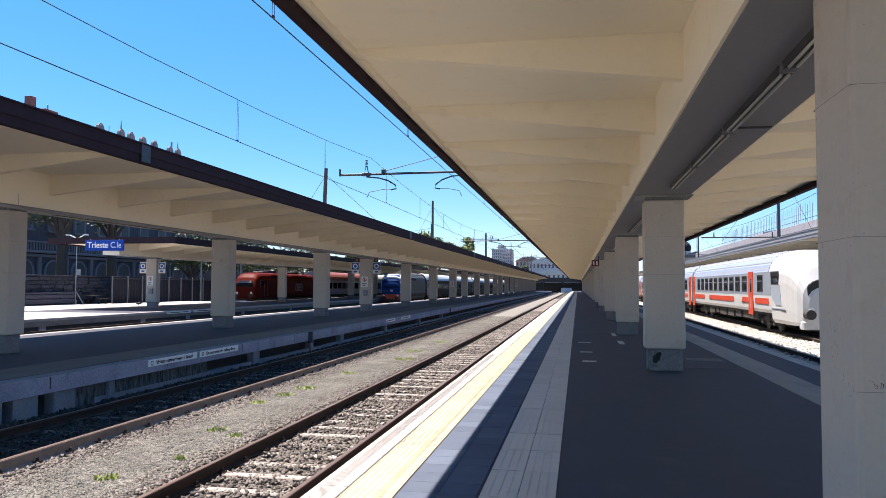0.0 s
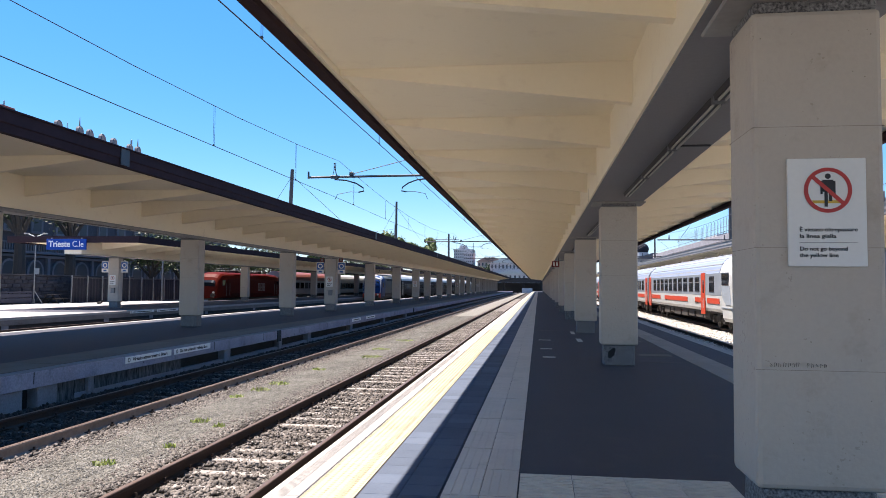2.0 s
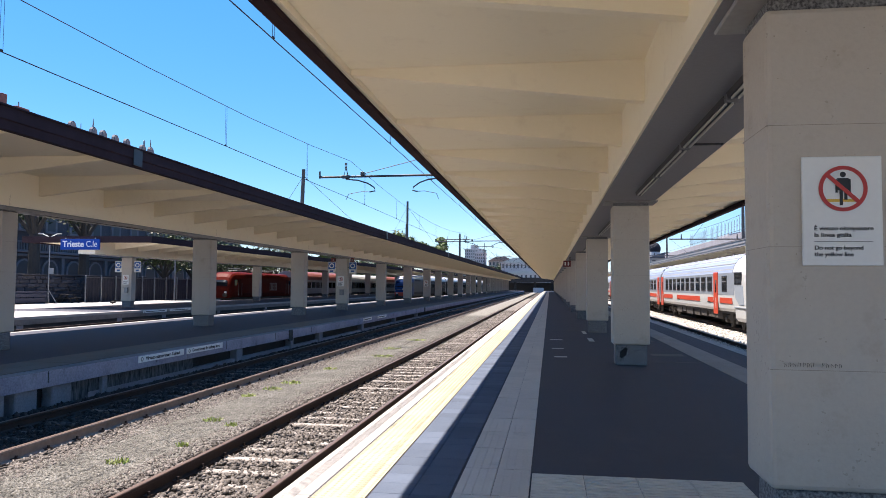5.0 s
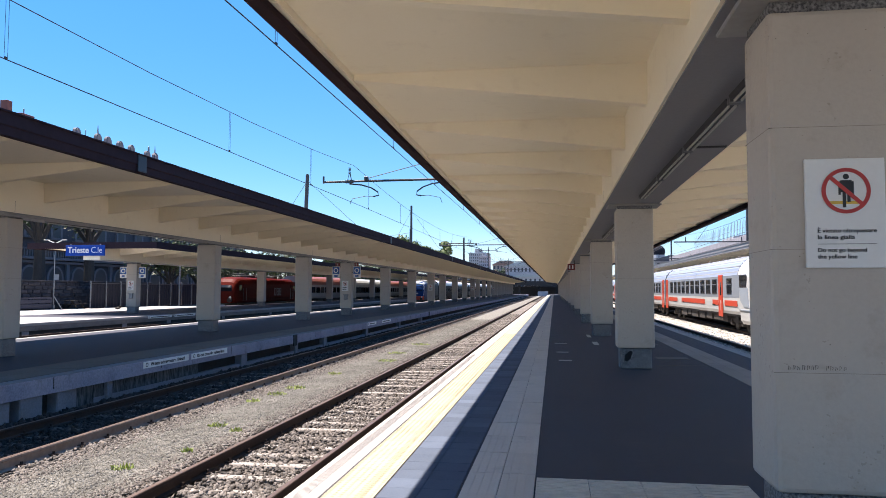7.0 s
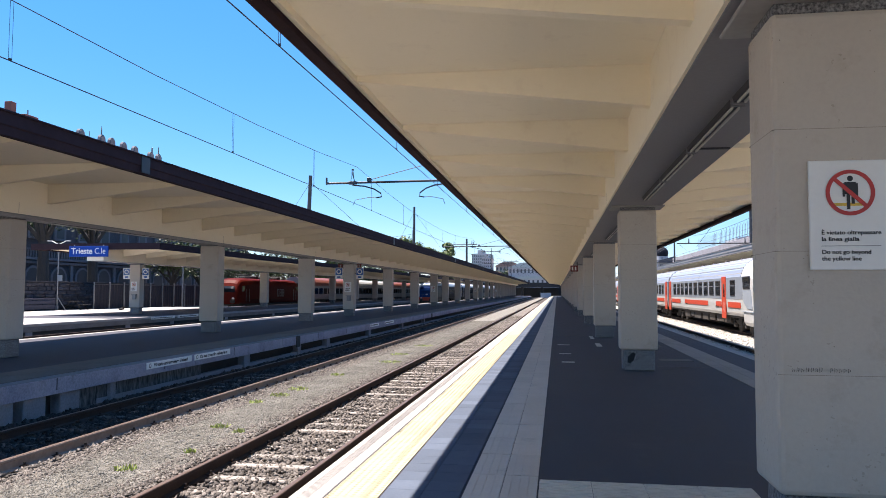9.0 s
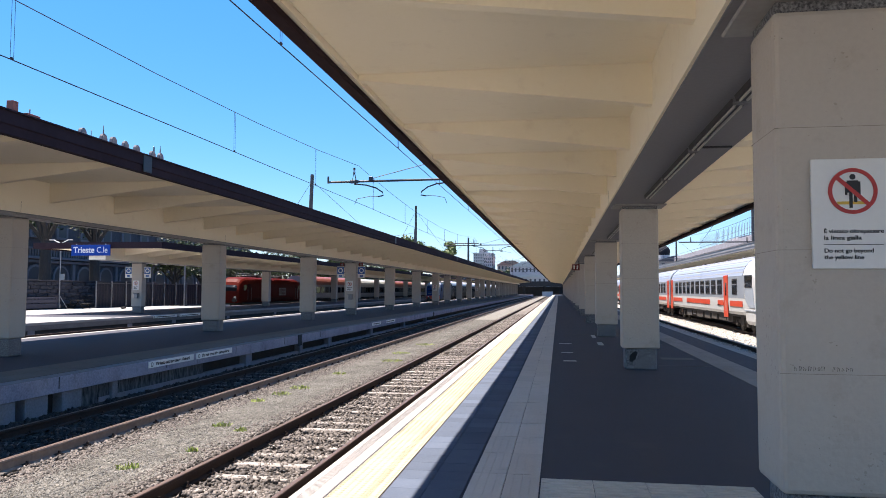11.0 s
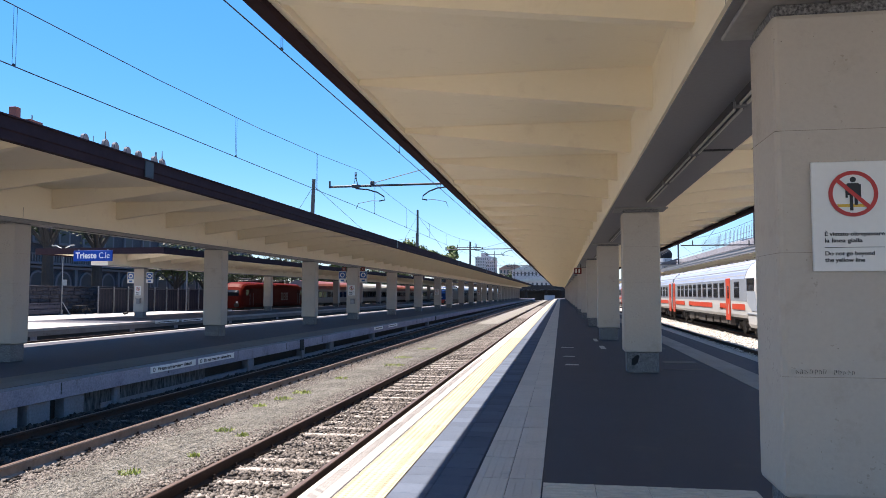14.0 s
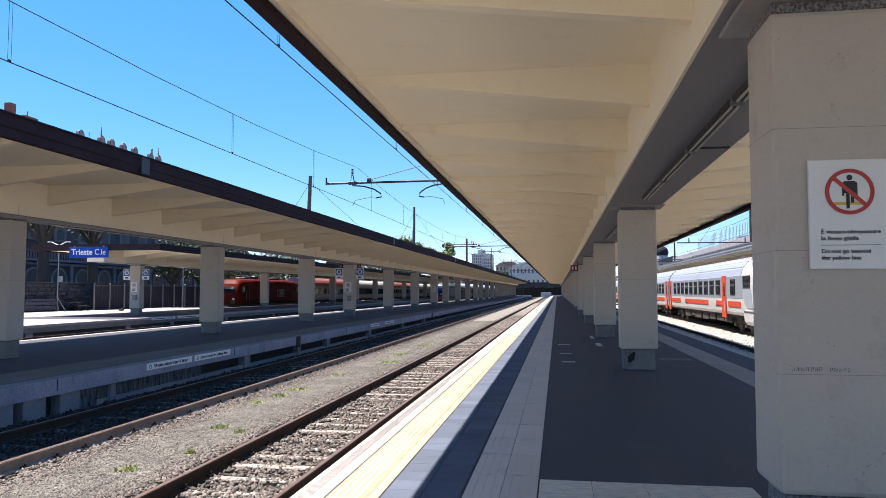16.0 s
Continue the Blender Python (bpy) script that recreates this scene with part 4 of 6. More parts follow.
def bogie(parent, y, half=1.25):
    bm = bmesh.new()
    for s in (-1, 1):
        bx(bm, s * 1.0 - 0.07, s * 1.0 + 0.07, -1.6, 1.6, 0.48, 0.72, 0.03)
        bx(bm, s * 1.0 - 0.12, s * 1.0 + 0.12, -0.35, 0.35, 0.34, 0.9, 0.03)
        for yy in (-half, half):
            bx(bm, s * 1.05 - 0.1, s * 1.05 + 0.1, yy - 0.18, yy + 0.18, 0.3, 0.62, 0.04)
    bx(bm, -1, 1, -0.2, 0.2, 0.5, 0.75)
    b = part("bogie", bm, M_TDARK, parent, "dirty dark bogie frame")
    b.location = (0, y, 0)
    for yy in (-half, half):
        bm = bmesh.new()
        for s in (-0.75, 0.75):
            disc(bm, 0.46, 0.13, (s, yy, 0.465), "X", 24)
            disc(bm, 0.2, 0.2, (s, yy, 0.465), "X", 14)
        tube(bm, [(-0.75, yy, 0.465), (0.75, yy, 0.465)], 0.08, 10)
        part("wheelset", bm, M_TDARK, b)
    return b


def side_panel(name, mat, parent, side, y0, y1, z0, z1, x=1.43, t=0.012, label="", bevel=0.0):
    a, b = (x - 0.02, x + t) if side > 0 else (-x - t, -x + 0.02)
    return part(name, box(a, b, y0, y1, z0, z1, bevel), mat, parent, label)


def pane(parent, side, y0, y1, z0, z1, x=1.432, top_rail=True):
    f = side_panel("window", M_DARKSTEEL, parent, side, y0, y1, z0, z1, x, 0.020, "", 0.01)
    a, b = (x + 0.018, x + 0.026) if side > 0 else (-x - 0.026, -x - 0.018)
    part("pane", box(a, b, y0 + 0.05, y1 - 0.05, z0 + 0.05, z1 - 0.05, 0.003), M_GLASS, f, "dark reflecting window pane")
    if top_rail:
        a, b = (x + 0.024, x + 0.034) if side > 0 else (-x - 0.034, -x - 0.024)
        part("window_rail", box(a, b, y0 + 0.04, y1 - 0.04, z1 - 0.36, z1 - 0.31), M_STEEL, f)
    return f


def underframe(parent, length, y0=0.0):
    bm = bmesh.new()
    bx(bm, -1.25, 1.25, y0 + 0.4, y0 + length - 0.4, 0.82, 0.97)
    rg = random.Random(int(length * 10))
    y = y0 + 6.2
    while y < y0 + length - 7.5:
        l = rg.uniform(0.9, 2.4)
        bx(bm, -1.22, 1.22, y, y + l, rg.uniform(0.38, 0.6), 0.85, 0.02)
        y += l + rg.uniform(0.15, 0.6)
    part("underframe", bm, M_TDARK, parent, "dark equipment boxes under the floor")


def roof_ribs(parent, y0, y1, mat, top=1.0):
    bm = bmesh.new()
    for x, z in ((1.36, 3.28), (1.24, 3.60), (1.0, 3.88), (0.72, 4.07), (0.4, 4.165)):
        for s in (-1, 1):
            bx(bm, s * x - 0.02, s * x + 0.02, y0, y1, z - 0.02, z + 0.03)
    part("roof_ribs", bm, mat, parent, "raised seams along the roof")


def intercity_car(y, driving, label):
    L = 28.6 if driving else 26.4
    t = empty("driving_trailer" if driving else "passenger_coach", (11.2, y, RAIL), label, "train car", "cars of the parked white train")
    if driving:
        rings = [ring(y, a, b, c) for y, a, b, c in ((-1.9, 0.60, 0.50, -0.40), (-1.78, 0.76, 0.68, -0.45), (-1.5, 0.87, 0.86, -0.45), (-1.0, 0.94, 1.0, -0.45), (-0.3, 0.98, 1.09, -0.45), (0.6, 1, 1.13, -0.45), (2.3, 1, 1.14, -0.45), (2.42, 1, 1, 0))] + [ring(L)]
    else:
        rings = [ring(0.0), ring(L)]
    part("body", loft(rings), M_TWHITE, t, "white painted car body", smooth=False)
    start = 2.9 if driving else 0.15
    half = [(1.44, 3.10), (1.41, 3.17), (1.31, 3.48), (1.09, 3.81), (0.76, 4.05), (0.37, 4.18)]
    part("roof", loft([[(x, yy, z) for x, z in half] + [(-x, yy, z) for x, z in reversed(half)] for yy in (start, L - 0.1)]), M_TROOF, t, "blue-grey ribbed roof")
    roof_ribs(t, start, L - 0.1, M_TWHITE)
    for s in (-1, 1):
        side_panel("window_band", M_TGREY, t, s, start if not driving else 2.47, L - 0.05, 1.88, 3.10, 1.43, 0.008, "grey window band")
        if driving:
            doors, wins = (6.3, L - 1.3), [(4.1, 5.3)] + [(7.9 + 1.86 * i, 9.2 + 1.86 * i) for i in range(10)]
        else:
            doors, wins = (0.35, L - 1.6), [(2.6 + 1.82 * i, 3.85 + 1.82 * i) for i in range(12)]
        for a, b in wins:
            pane(t, s, a, b, 2.05, 2.96, 1.436)
        for d in doors:
            dr = side_panel("door", M_TRED, t, s, d, d + 1.1, 0.74, 3.18, 1.445, 0.02, "red plug door", 0.01)
            x = 1.462
            a, b = (x, x + 0.012) if s > 0 else (-x - 0.012, -x)
            part("door_window", box(a, b, d + 0.3, d + 0.6, 2.0, 2.75, 0.004), M_GLASS, dr)
            part("door_writing_bar", box(a, b, d + 0.4, d + 0.5, 1.1, 1.7), M_TWHITE, dr)
        for a, b in (((2.9, 5.9), (7.6, 9.2), (11.6, 20.5), (22.5, L - 1.5)) if driving else ((2.2, 12.0), (13.5, L - 2.4))):
            side_panel("stripe", M_TRED, t, s, a, b, 1.40, 1.71, 1.432, 0.008, "red-orange stripe")
        for a, w in ((8.4, 0.9), (19.4, 0.7)):
            side_panel("marking_bar", M_TDARK, t, s, a, a + w, 1.38, 1.44, 1.432, 0.008)
        if driving:
            pane(t, s, 0.95, 2.35, 2.42, 3.10, 1.436, False)
            a, b = (1.42, 1.452) if s > 0 else (-1.452, -1.42)
            pts = ((0.72, 2.40), (2.42, 2.40), (2.2, 1.75), (1.45, 1.40), (0.45, 1.40))
            part("cab_panel", loft([[(x, yy, z) for yy, z in pts] for x in (a, b)]), M_CABGREY, t, "grey cab side panel")
            a, b = (1.43, 1.46) if s > 0 else (-1.46, -1.43)
            part("panel_rail", box(a, b, -0.2, 2.42, 1.22, 1.27), M_CABGREY, t, "raised rail along the cab")
    if driving:
        part("windscreen", loft([ring(-1.86, 0.62, 0.34, 0.62), ring(-0.5, 0.80, 0.42, 0.75)]), M_GLASS, t, "dark sloping windscreen")
        part("skirt", box(-1.15, 1.15, -1.85, -1.4, 0.35, 0.75, 0.06), M_TWHITE, t, "white front skirt")
        for s in (-1, 1):
            part("buffer", disc(bmesh.new(), 0.22, 0.5, (s * 0.87, -2.05, 1.05), "Y", 16), M_TDARK, t)
            part("headlamp", disc(bmesh.new(), 0.11, 0.12, (s * 0.75, -1.92, 1.25), "Y", 14), M_LIGHT, t)
    else:
        part("gangway", box(-0.8, 0.8, -0.55, 0.02, 1.0, 3.4, 0.05), M_TDARK, t, "dark gangway bellows")
    underframe(t, L)
    bogie(t, 4.4)
    bogie(t, L - 4.0)
    bm = bmesh.new()
    for yy in (7, 11, 15, 19):
        bx(bm, -0.35, 0.35, yy, yy + 0.5, 4.15, 4.30, 0.04)
    part("roof_vents", bm, M_TDARK, t)
    return t


intercity_car(38.9, True, "white driving trailer with red doors and stripe, parked")
intercity_car(68.2, False, "white passenger coach with red doors and stripe, parked")
intercity_car(95.2, False, "white passenger coach with red doors and stripe, parked")
intercity_car(122.2, False, "white passenger coach with red doors and stripe, parked")


def pantograph(parent, y, up, z=3.95):
    bm = bmesh.new()
    bx(bm, -0.6, 0.6, y - 0.7, y + 0.7, z, z + 0.08, 0.02)
    for s in (-0.5, 0.5):
        for yy in (-0.5, 0.5):
            disc(bm, 0.07, 0.25, (s, y + yy, z - 0.08), "Z", 8)
    h = 1.25 if up else 0.2
    tube(bm, [(0, y - 0.6, z + 0.1), (0, y + 0.85, z + 0.1 + h * 0.5)], 0.04, 6)
    tube(bm, [(0, y + 0.85, z + 0.1 + h * 0.5), (-0.4, y - 0.2, z + 0.1 + h)], 0.03, 6)
    tube(bm, [(0, y + 0.85, z + 0.1 + h * 0.5), (0.4, y - 0.2, z + 0.1 + h)], 0.03, 6)
    tube(bm, [(-0.95, y - 0.2, z + h - 0.05), (-0.7, y - 0.2, z + 0.12 + h), (0.7, y - 0.2, z + 0.12 + h), (0.95, y - 0.2, z + h - 0.05)], 0.035, 6)
    part("pantograph", bm, M_DARKSTEEL, parent, "dark steel pantograph")


# red electric locomotive and its grey and red coaches on the outermost track
LOCO_HALF = [(1.25, 0.75), (1.42, 0.95), (1.48, 1.4), (1.49, 2.3), (1.45, 2.9), (1.30, 3.30), (1.12, 3.52), (0.8, 3.62), (0.4, 3.66)]
loco = empty("red_locomotive", (-36.4, 77.5, RAIL), "red electric locomotive with rounded ends, parked", "locomotive")
lr = lambda y, sx, top, lift=0.0: ring(y, sx, top, lift, LOCO_HALF, 0.75)
part("body", loft([lr(0, 0.78, 0.42), lr(0.12, 0.86, 0.56), lr(0.5, 0.92, 0.80), lr(1.0, 0.96, 0.93), lr(1.7, 0.99, 0.99), lr(2.6, 1, 1), lr(17.4, 1, 1), lr(18.4, 0.99, 0.99), lr(19.2, 0.96, 0.92), lr(19.8, 0.90, 0.75), lr(20.0, 0.8, 0.45)]), M_LOCORED, loco, "glossy red body", smooth=False)
part("windscreen", loft([lr(0.03, 0.66, 0.18, 1.20), lr(0.80, 0.70, 0.20, 1.85)]), M_GLASS, loco, "dark windscreen")
for s in (-1, 1):
    for y in (2.0, 17.2):
        d = side_panel("cab_door", M_LOCODARK, loco, s, y, y + 0.75, 0.95, 2.85, 1.475, 0.02, "red cab door", 0.01)
        for yy in (y - 0.08, y + 0.83):
            a = s * 1.53
            part("handrail", tube(bmesh.new(), [(a, yy, 1.0), (a, yy, 2.4)], 0.02, 6), M_STEEL, d)
        pane(loco, s, y - 1.0 if y < 5 else y + 1.0, y - 0.25 if y < 5 else y + 1.7, 2.1, 2.75, 1.44, False)
    side_panel("vent_panel", M_LOCODARK, loco, s, 3.4, 16.6, 0.95, 1.25, 1.47, 0.012, "dark red lower panel")
    side_panel("roof_hatch", M_LOCORED, loco, s, 4.4, 9.6, 2.95, 3.4, 1.28, 0.02, "sloping red roof panel")
    side_panel("roof_hatch", M_LOCORED, loco, s, 10.4, 15.6, 2.95, 3.4, 1.28, 0.02, "sloping red roof panel")
    bm = bmesh.new()
    for k in range(3):
        a, b = (1.485, 1.512) if s > 0 else (-1.512, -1.485)
        y = 11.41 + 0.85 * k
        for u0, u1, w0, w1 in ((0, 0.13, 0, 0.95), (0.5, 0.63, 0, 0.95), (0, 0.63, 0, 0.13), (0, 0.63, 0.82, 0.95)) + (((0, 0.63, 0.41, 0.54),) if k else ()):
            bx(bm, a, b, y + u0, y + u1, 1.5 + w0, 1.5 + w1)
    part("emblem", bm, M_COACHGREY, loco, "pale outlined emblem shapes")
    for yy in (-0.15, 20.1):
        part("buffer", disc(bmesh.new(), 0.24, 0.4, (s * 0.87, yy, 1.05), "Y", 16), M_TDARK, loco)
    part("headlamp", disc(bmesh.new(), 0.14, 0.1, (s * 0.85, 0.02, 1.35), "Y", 14), M_LIGHT, loco)
pantograph(loco, 4.2, False, 3.75)
pantograph(loco, 15.8, False, 3.75)
bm = bmesh.new()
for y in (6.5, 8.2, 9.5, 11.2, 12.6, 13.7):
    bx(bm, -0.7, 0.7, y, y + 0.7, 3.62, 3.62 + (0.35 if int(y * 10) % 2 else 0.22), 0.04)
tube(bm, [(0.5, 5.2, 4.05), (0.5, 14.6, 4.05)], 0.03, 6)
part("roof_equipment", bm, M_TDARK, loco, "dark roof equipment")
bm = bmesh.new(); bx(bm, -1.25, 1.25, 1.0, 19.0, 0.55, 0.8); bx(bm, -1.2, 1.2, 6.5, 13.5, 0.25, 0.6, 0.05)
part("underframe", bm, M_TDARK, loco)
bogie(loco, 4.6, 1.4); bogie(loco, 15.4, 1.4)


def coach(name, x, y, L, body, roof, band, label, group, upper=None, wins=11, gap=0.9, z_win=(1.75, 2.65), heavy=1.0):
    t = empty(name, (x, y, RAIL), label, "train car", group)
    part("body", loft([ring(0.0), ring(L)]), body, t)
    half = [(1.42, 3.15), (1.31, 3.48), (1.09, 3.81), (0.76, 4.05), (0.37, 4.18)]
    part("roof", loft([[(a, yy, z) for a, z in half] + [(-a, yy, z) for a, z in reversed(half)] for yy in (0.05, L - 0.05)]), roof, t, "pale curved roof")
    for s in (-1, 1):
        side_panel("window_band", band, t, s, 1.6, L - 1.6, z_win[0] - 0.1, z_win[1] + 0.1, 1.43, 0.008)
        if upper:
            side_panel("upper_band", upper, t, s, 0.1, L - 0.1, 2.95, 3.16, 1.405, 0.02)
        step = (L - 5.4) / wins
        for i in range(wins):
            pane(t, s, 2.7 + step * i + 0.2, 2.7 + step * (i + 1) - 0.2, *z_win, 1.436, False)
        for d in (0.7, L - 1.6):
            dr = side_panel("door", M_COACHDARK if body is not M_COACHDARK else M_COACHGREY, t, s, d, d + 0.9, 0.75, 2.95, 1.437, 0.015, "folding door", 0.01)
            a, b = (1.45, 1.462) if s > 0 else (-1.462, -1.45)
            part("door_window", box(a, b, d + 0.2, d + 0.7, 1.8, 2.7), M_GLASS, dr)
    part("gangway", box(-0.75, 0.75, -gap + 0.05, 0.02, 1.0, 3.3, 0.04), M_TDARK, t, "dark gangway bellows")
    underframe(t, L)
    bogie(t, 3.6); bogie(t, L - 3.6)
    return t


for i in range(6):
    coach("passenger_coach", -36.4, 98.6 + 27.2 * i, 26.3, M_COACHGREY, M_ROOFRED if i % 2 == 0 else M_ROOFPALE, M_COACHDARK if i % 2 else M_COACHGREY,
          "grey passenger coach with a red roof edge" if i % 2 == 0 else "grey passenger coach with a pale roof", "coaches behind the red locomotive", M_ROOFRED if i % 2 == 0 else None, wins=10)

# ---- departing train: blue-fronted locomotive at its rear end ----
BL_HALF = [(1.30, 0.45), (1.45, 0.7), (1.50, 1.3), (1.50, 2.4), (1.47, 3.0), (1.36, 3.40), (1.10, 3.66), (0.75, 3.76), (0.38, 3.80)]
br = lambda y, sx, top, lift=0.0: ring(y, sx, top, lift, BL_HALF, 0.45)
TX, T0 = -24.55, 96.6
blue = empty("blue_locomotive", (TX, T0, RAIL), "electric locomotive with a blue and red cab front, leaving", "locomotive", "cars of the departing train")
part("body", loft([br(1.2, 0.985, 0.99), br(2.6, 1, 1), br(15.6, 1, 1)]), M_LOCOGREY, blue, "pale grey-green body")
part("cab", loft([br(0.0, 0.86, 0.60), br(0.10, 0.90, 0.72), br(0.35, 0.94, 0.86), br(0.7, 0.97, 0.95), br(1.21, 0.99, 0.995), br(2.7, 1.004, 1.004)]), M_BLUE, blue, "deep blue cab")
part("cab_roof_rim", loft([[(a, yy, z) for a, z in pts] for yy, pts in ((0.28, [(1.30, 3.02), (1.18, 3.25), (0.5, 3.42), (-0.5, 3.42), (-1.18, 3.25), (-1.30, 3.02), (-1.16, 3.0), (-1.0, 3.14), (1.0, 3.14), (1.16, 3.0)]),
     (1.25, [(1.42, 3.40), (1.16, 3.68), (0.5, 3.82), (-0.5, 3.82), (-1.16, 3.68), (-1.42, 3.40), (-1.25, 3.3), (-1.0, 3.5), (1.0, 3.5), (1.25, 3.3)]))]), M_TWHITE, blue, "white rim over the cab front")
for s in (-1, 1):
    bm = bmesh.new()
    tube(bm, [(s * 1.29, 0.04, 1.25), (s * 1.34, 0.14, 2.3), (s * 1.33, 0.28, 2.9), (s * 1.24, 0.42, 3.2)], 0.075, 8)
    part("cab_edge_strip", bm, M_TWHITE, blue, "white edge strip of the cab front")
part("windscreen", loft([[(1.08, -0.02, 2.0), (-1.08, -0.02, 2.0), (-1.04, 0.10, 2.9), (1.04, 0.10, 2.9)], [(1.08, 0.2, 2.0), (-1.08, 0.2, 2.0), (-1.04, 0.4, 2.9), (1.04, 0.4, 2.9)]]), M_GLASS, blue, "wide dark windscreen")
part("front_apron", box(-1.36, 1.36, -0.06, 0.25, 0.45, 1.12, 0.08, 2), M_TRED, blue, "red front apron")
part("snow_plough", box(-1.25, 1.25, -0.02, 0.3, 0.14, 0.46, 0.05), M_TDARK, blue)
for s in (-1, 1):
    part("headlamp", disc(bmesh.new(), 0.13, 0.06, (s * 0.95, -0.08, 0.95), "Y", 14), M_LIGHT, blue, "round headlamp")
    part("buffer", disc(bmesh.new(), 0.24, 0.4, (s * 0.87, -0.22, 0.62), "Y", 16), M_TDARK, blue)
    pane(blue, s, 0.95, 1.75, 1.95, 2.75, 1.485, False)
    side_panel("side_stripe", M_TDARK, blue, s, 2.9, 15.4, 0.75, 1.15, 1.49, 0.015, "dark lower band")
    side_panel("grille", M_COACHDARK, blue, s, 4.0, 9.0, 2.85, 3.3, 1.44, 0.03, "dark roof side grille")
part("front_emblem", box(-0.12, 0.28, -0.045, 0.02, 1.48, 1.72), M_TWHITE, blue, "small pale emblem")
part("front_marking_bar", box(-1.0, -0.35, -0.03, 0.03, 1.5, 1.56), M_COACHGREY, blue)
pantograph(blue, 4.6, True, 3.9)
bm = bmesh.new()
for k in range(9):
    bx(bm, -1.05, 1.05, 6.3 + k, 6.75 + k, 3.76, 4.02, 0.03)
for s in (-1.1, 1.1):
    tube(bm, [(s, 6, 3.85), (s, 15, 3.85)], 0.04, 6)
part("roof_equipment", bm, M_STEEL, blue, "pale roof equipment frames")
bm = bmesh.new(); bx(bm, -1.3, 1.3, 0.6, 15.0, 0.3, 0.6, 0.03)
part("underframe", bm, M_TDARK, blue)
bogie(blue, 3.4); bogie(blue, 12.2)
CARS = [blue] + [coach("passenger_coach", TX, T0 + 16.5 + 26.9 * i, 26.0, M_COACHDARK, M_TWHITE, M_COACHDARK, "dark-sided passenger coach with a white roof, leaving", "cars of the departing train", None, 10) for i in range(5)]


# ---- surroundings beyond the second and third platforms ----
def text_sign():
    s = empty("station_name_sign", (-32.50, 45.278, 3.96), "blue station name sign with white lettering under a canopy end", "sign")
    part("panel", box(0, 2.85, -0.08, 0, 0, 0.72, 0.01), M_SIGNBLUE, s, "blue enamelled panel")
    up = pose(0, 0, 0, 90, 0, 0)
    words("lettering_bold", "Trieste", 0.56, M_WHITE, s, Matrix.Translation((0.16, -0.083, 0.20)) @ up, bold=0.014, width=1.55)
    words("lettering_light", "C.le", 0.56, M_WHITE, s, Matrix.Translation((1.86, -0.083, 0.20)) @ up, width=0.78)
    for x in (0.35, 2.5):
        part("hanger", box(x - 0.03, x + 0.03, -0.05, -0.01, 0.718, 0.80), M_STEEL, s)
    return s


text_sign()
paving = part("forecourt_paving", box(-46, -34.45, 20, 72, -0.83, -0.02), material("pale_paving", (0.42, 0.40, 0.37), (0.33, 0.31, 0.29), 0.85, grain=40, stain=1.0, bump=0.2, dirt=(0.24, 0.22, 0.2), dirt_amount=0.5))
tagged(paving, "pale sunlit paving at the end of the outermost track", "pavement", kind="structure")
# Stone and mortar are near-black: the wall's shade is in their colour.
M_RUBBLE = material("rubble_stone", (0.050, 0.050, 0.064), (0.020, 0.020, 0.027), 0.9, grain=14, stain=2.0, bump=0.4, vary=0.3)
M_MORTAR = material("shade_dark_mortar", (0.034, 0.034, 0.042), None, 0.95, grain=30)
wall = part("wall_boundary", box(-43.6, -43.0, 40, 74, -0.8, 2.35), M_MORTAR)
tagged(wall, "old grey rubble stone boundary wall", "wall", kind="structure")
rg = random.Random(12)
STONES = []
for k in range(4):
    bm = bmesh.new()
    w, h = (0.9, 0.32) if k % 2 else (0.62, 0.32)
    bx(bm, 0.0, 0.07 + 0.035 * k, 0.01 + 0.012 * k, w - 0.012, 0.006 + 0.015 * (k % 3), h - 0.004 - 0.012 * (k % 2), 0.04)
    for v in bm.verts:
        v.co += Vector((0, rg.uniform(-0.03, 0.03), rg.uniform(-0.025, 0.025)))
    STONES.append((w, mesh_of("wall_stone", bm, M_RUBBLE)))
count = 0
for r in range(7):
    y = 52.0 + rg.uniform(0, 0.5)
    while y < 73.0 and count < 298:
        w, me = rg.choice(STONES)
        ob = new("wall_stone", me); ob.parent = wall
        ob.location = (-43.02, y, 0.05 + r * 0.325)
        y += w
        count += 1
part("wall_coping", box(-43.7, -42.85, 40, 74, 2.35, 2.46, 0.02), M_MORTAR, wall, "flat stone coping")

top = part("platform_paving", box(-34.4, -26.62, 20, 41.0, -0.02, 0.004), paving.data.materials[0], P3, "pale sunlit concrete paving")
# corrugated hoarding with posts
# Sheet colour near black, the hoarding's shade included.
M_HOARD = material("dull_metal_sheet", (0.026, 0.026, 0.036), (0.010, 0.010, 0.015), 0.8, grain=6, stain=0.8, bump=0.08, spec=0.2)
hoard = empty("metal_hoarding", (-41.5, 61.2, 0), "dull corrugated metal hoarding with posts", "fence")
for k in range(13):
    bm = bmesh.new()
    out = [(0.0, 0.0)] + [(0.02 + 0.04 * ((j // 2) % 2), j * 0.115) for j in range(20)] + [(0.0, 2.3)]
    a0 = [bm.verts.new((u, v, -0.02)) for u, v in out]; a1 = [bm.verts.new((u, v, 2.2)) for u, v in out]
    bm.faces.new(a0); bm.faces.new(a1[::-1])
    for j in range(len(out)):
        k2 = (j + 1) % len(out)
        bm.faces.new((a0[j], a1[j], a1[k2], a0[k2]))
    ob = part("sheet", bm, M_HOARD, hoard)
    ob.location = (0, k * 2.35, 0)
    part("post", box(0.06, 0.16, k * 2.35 - 0.06, k * 2.35 + 0.04, -0.02, 2.45, 0.01), M_STEEL, hoard)
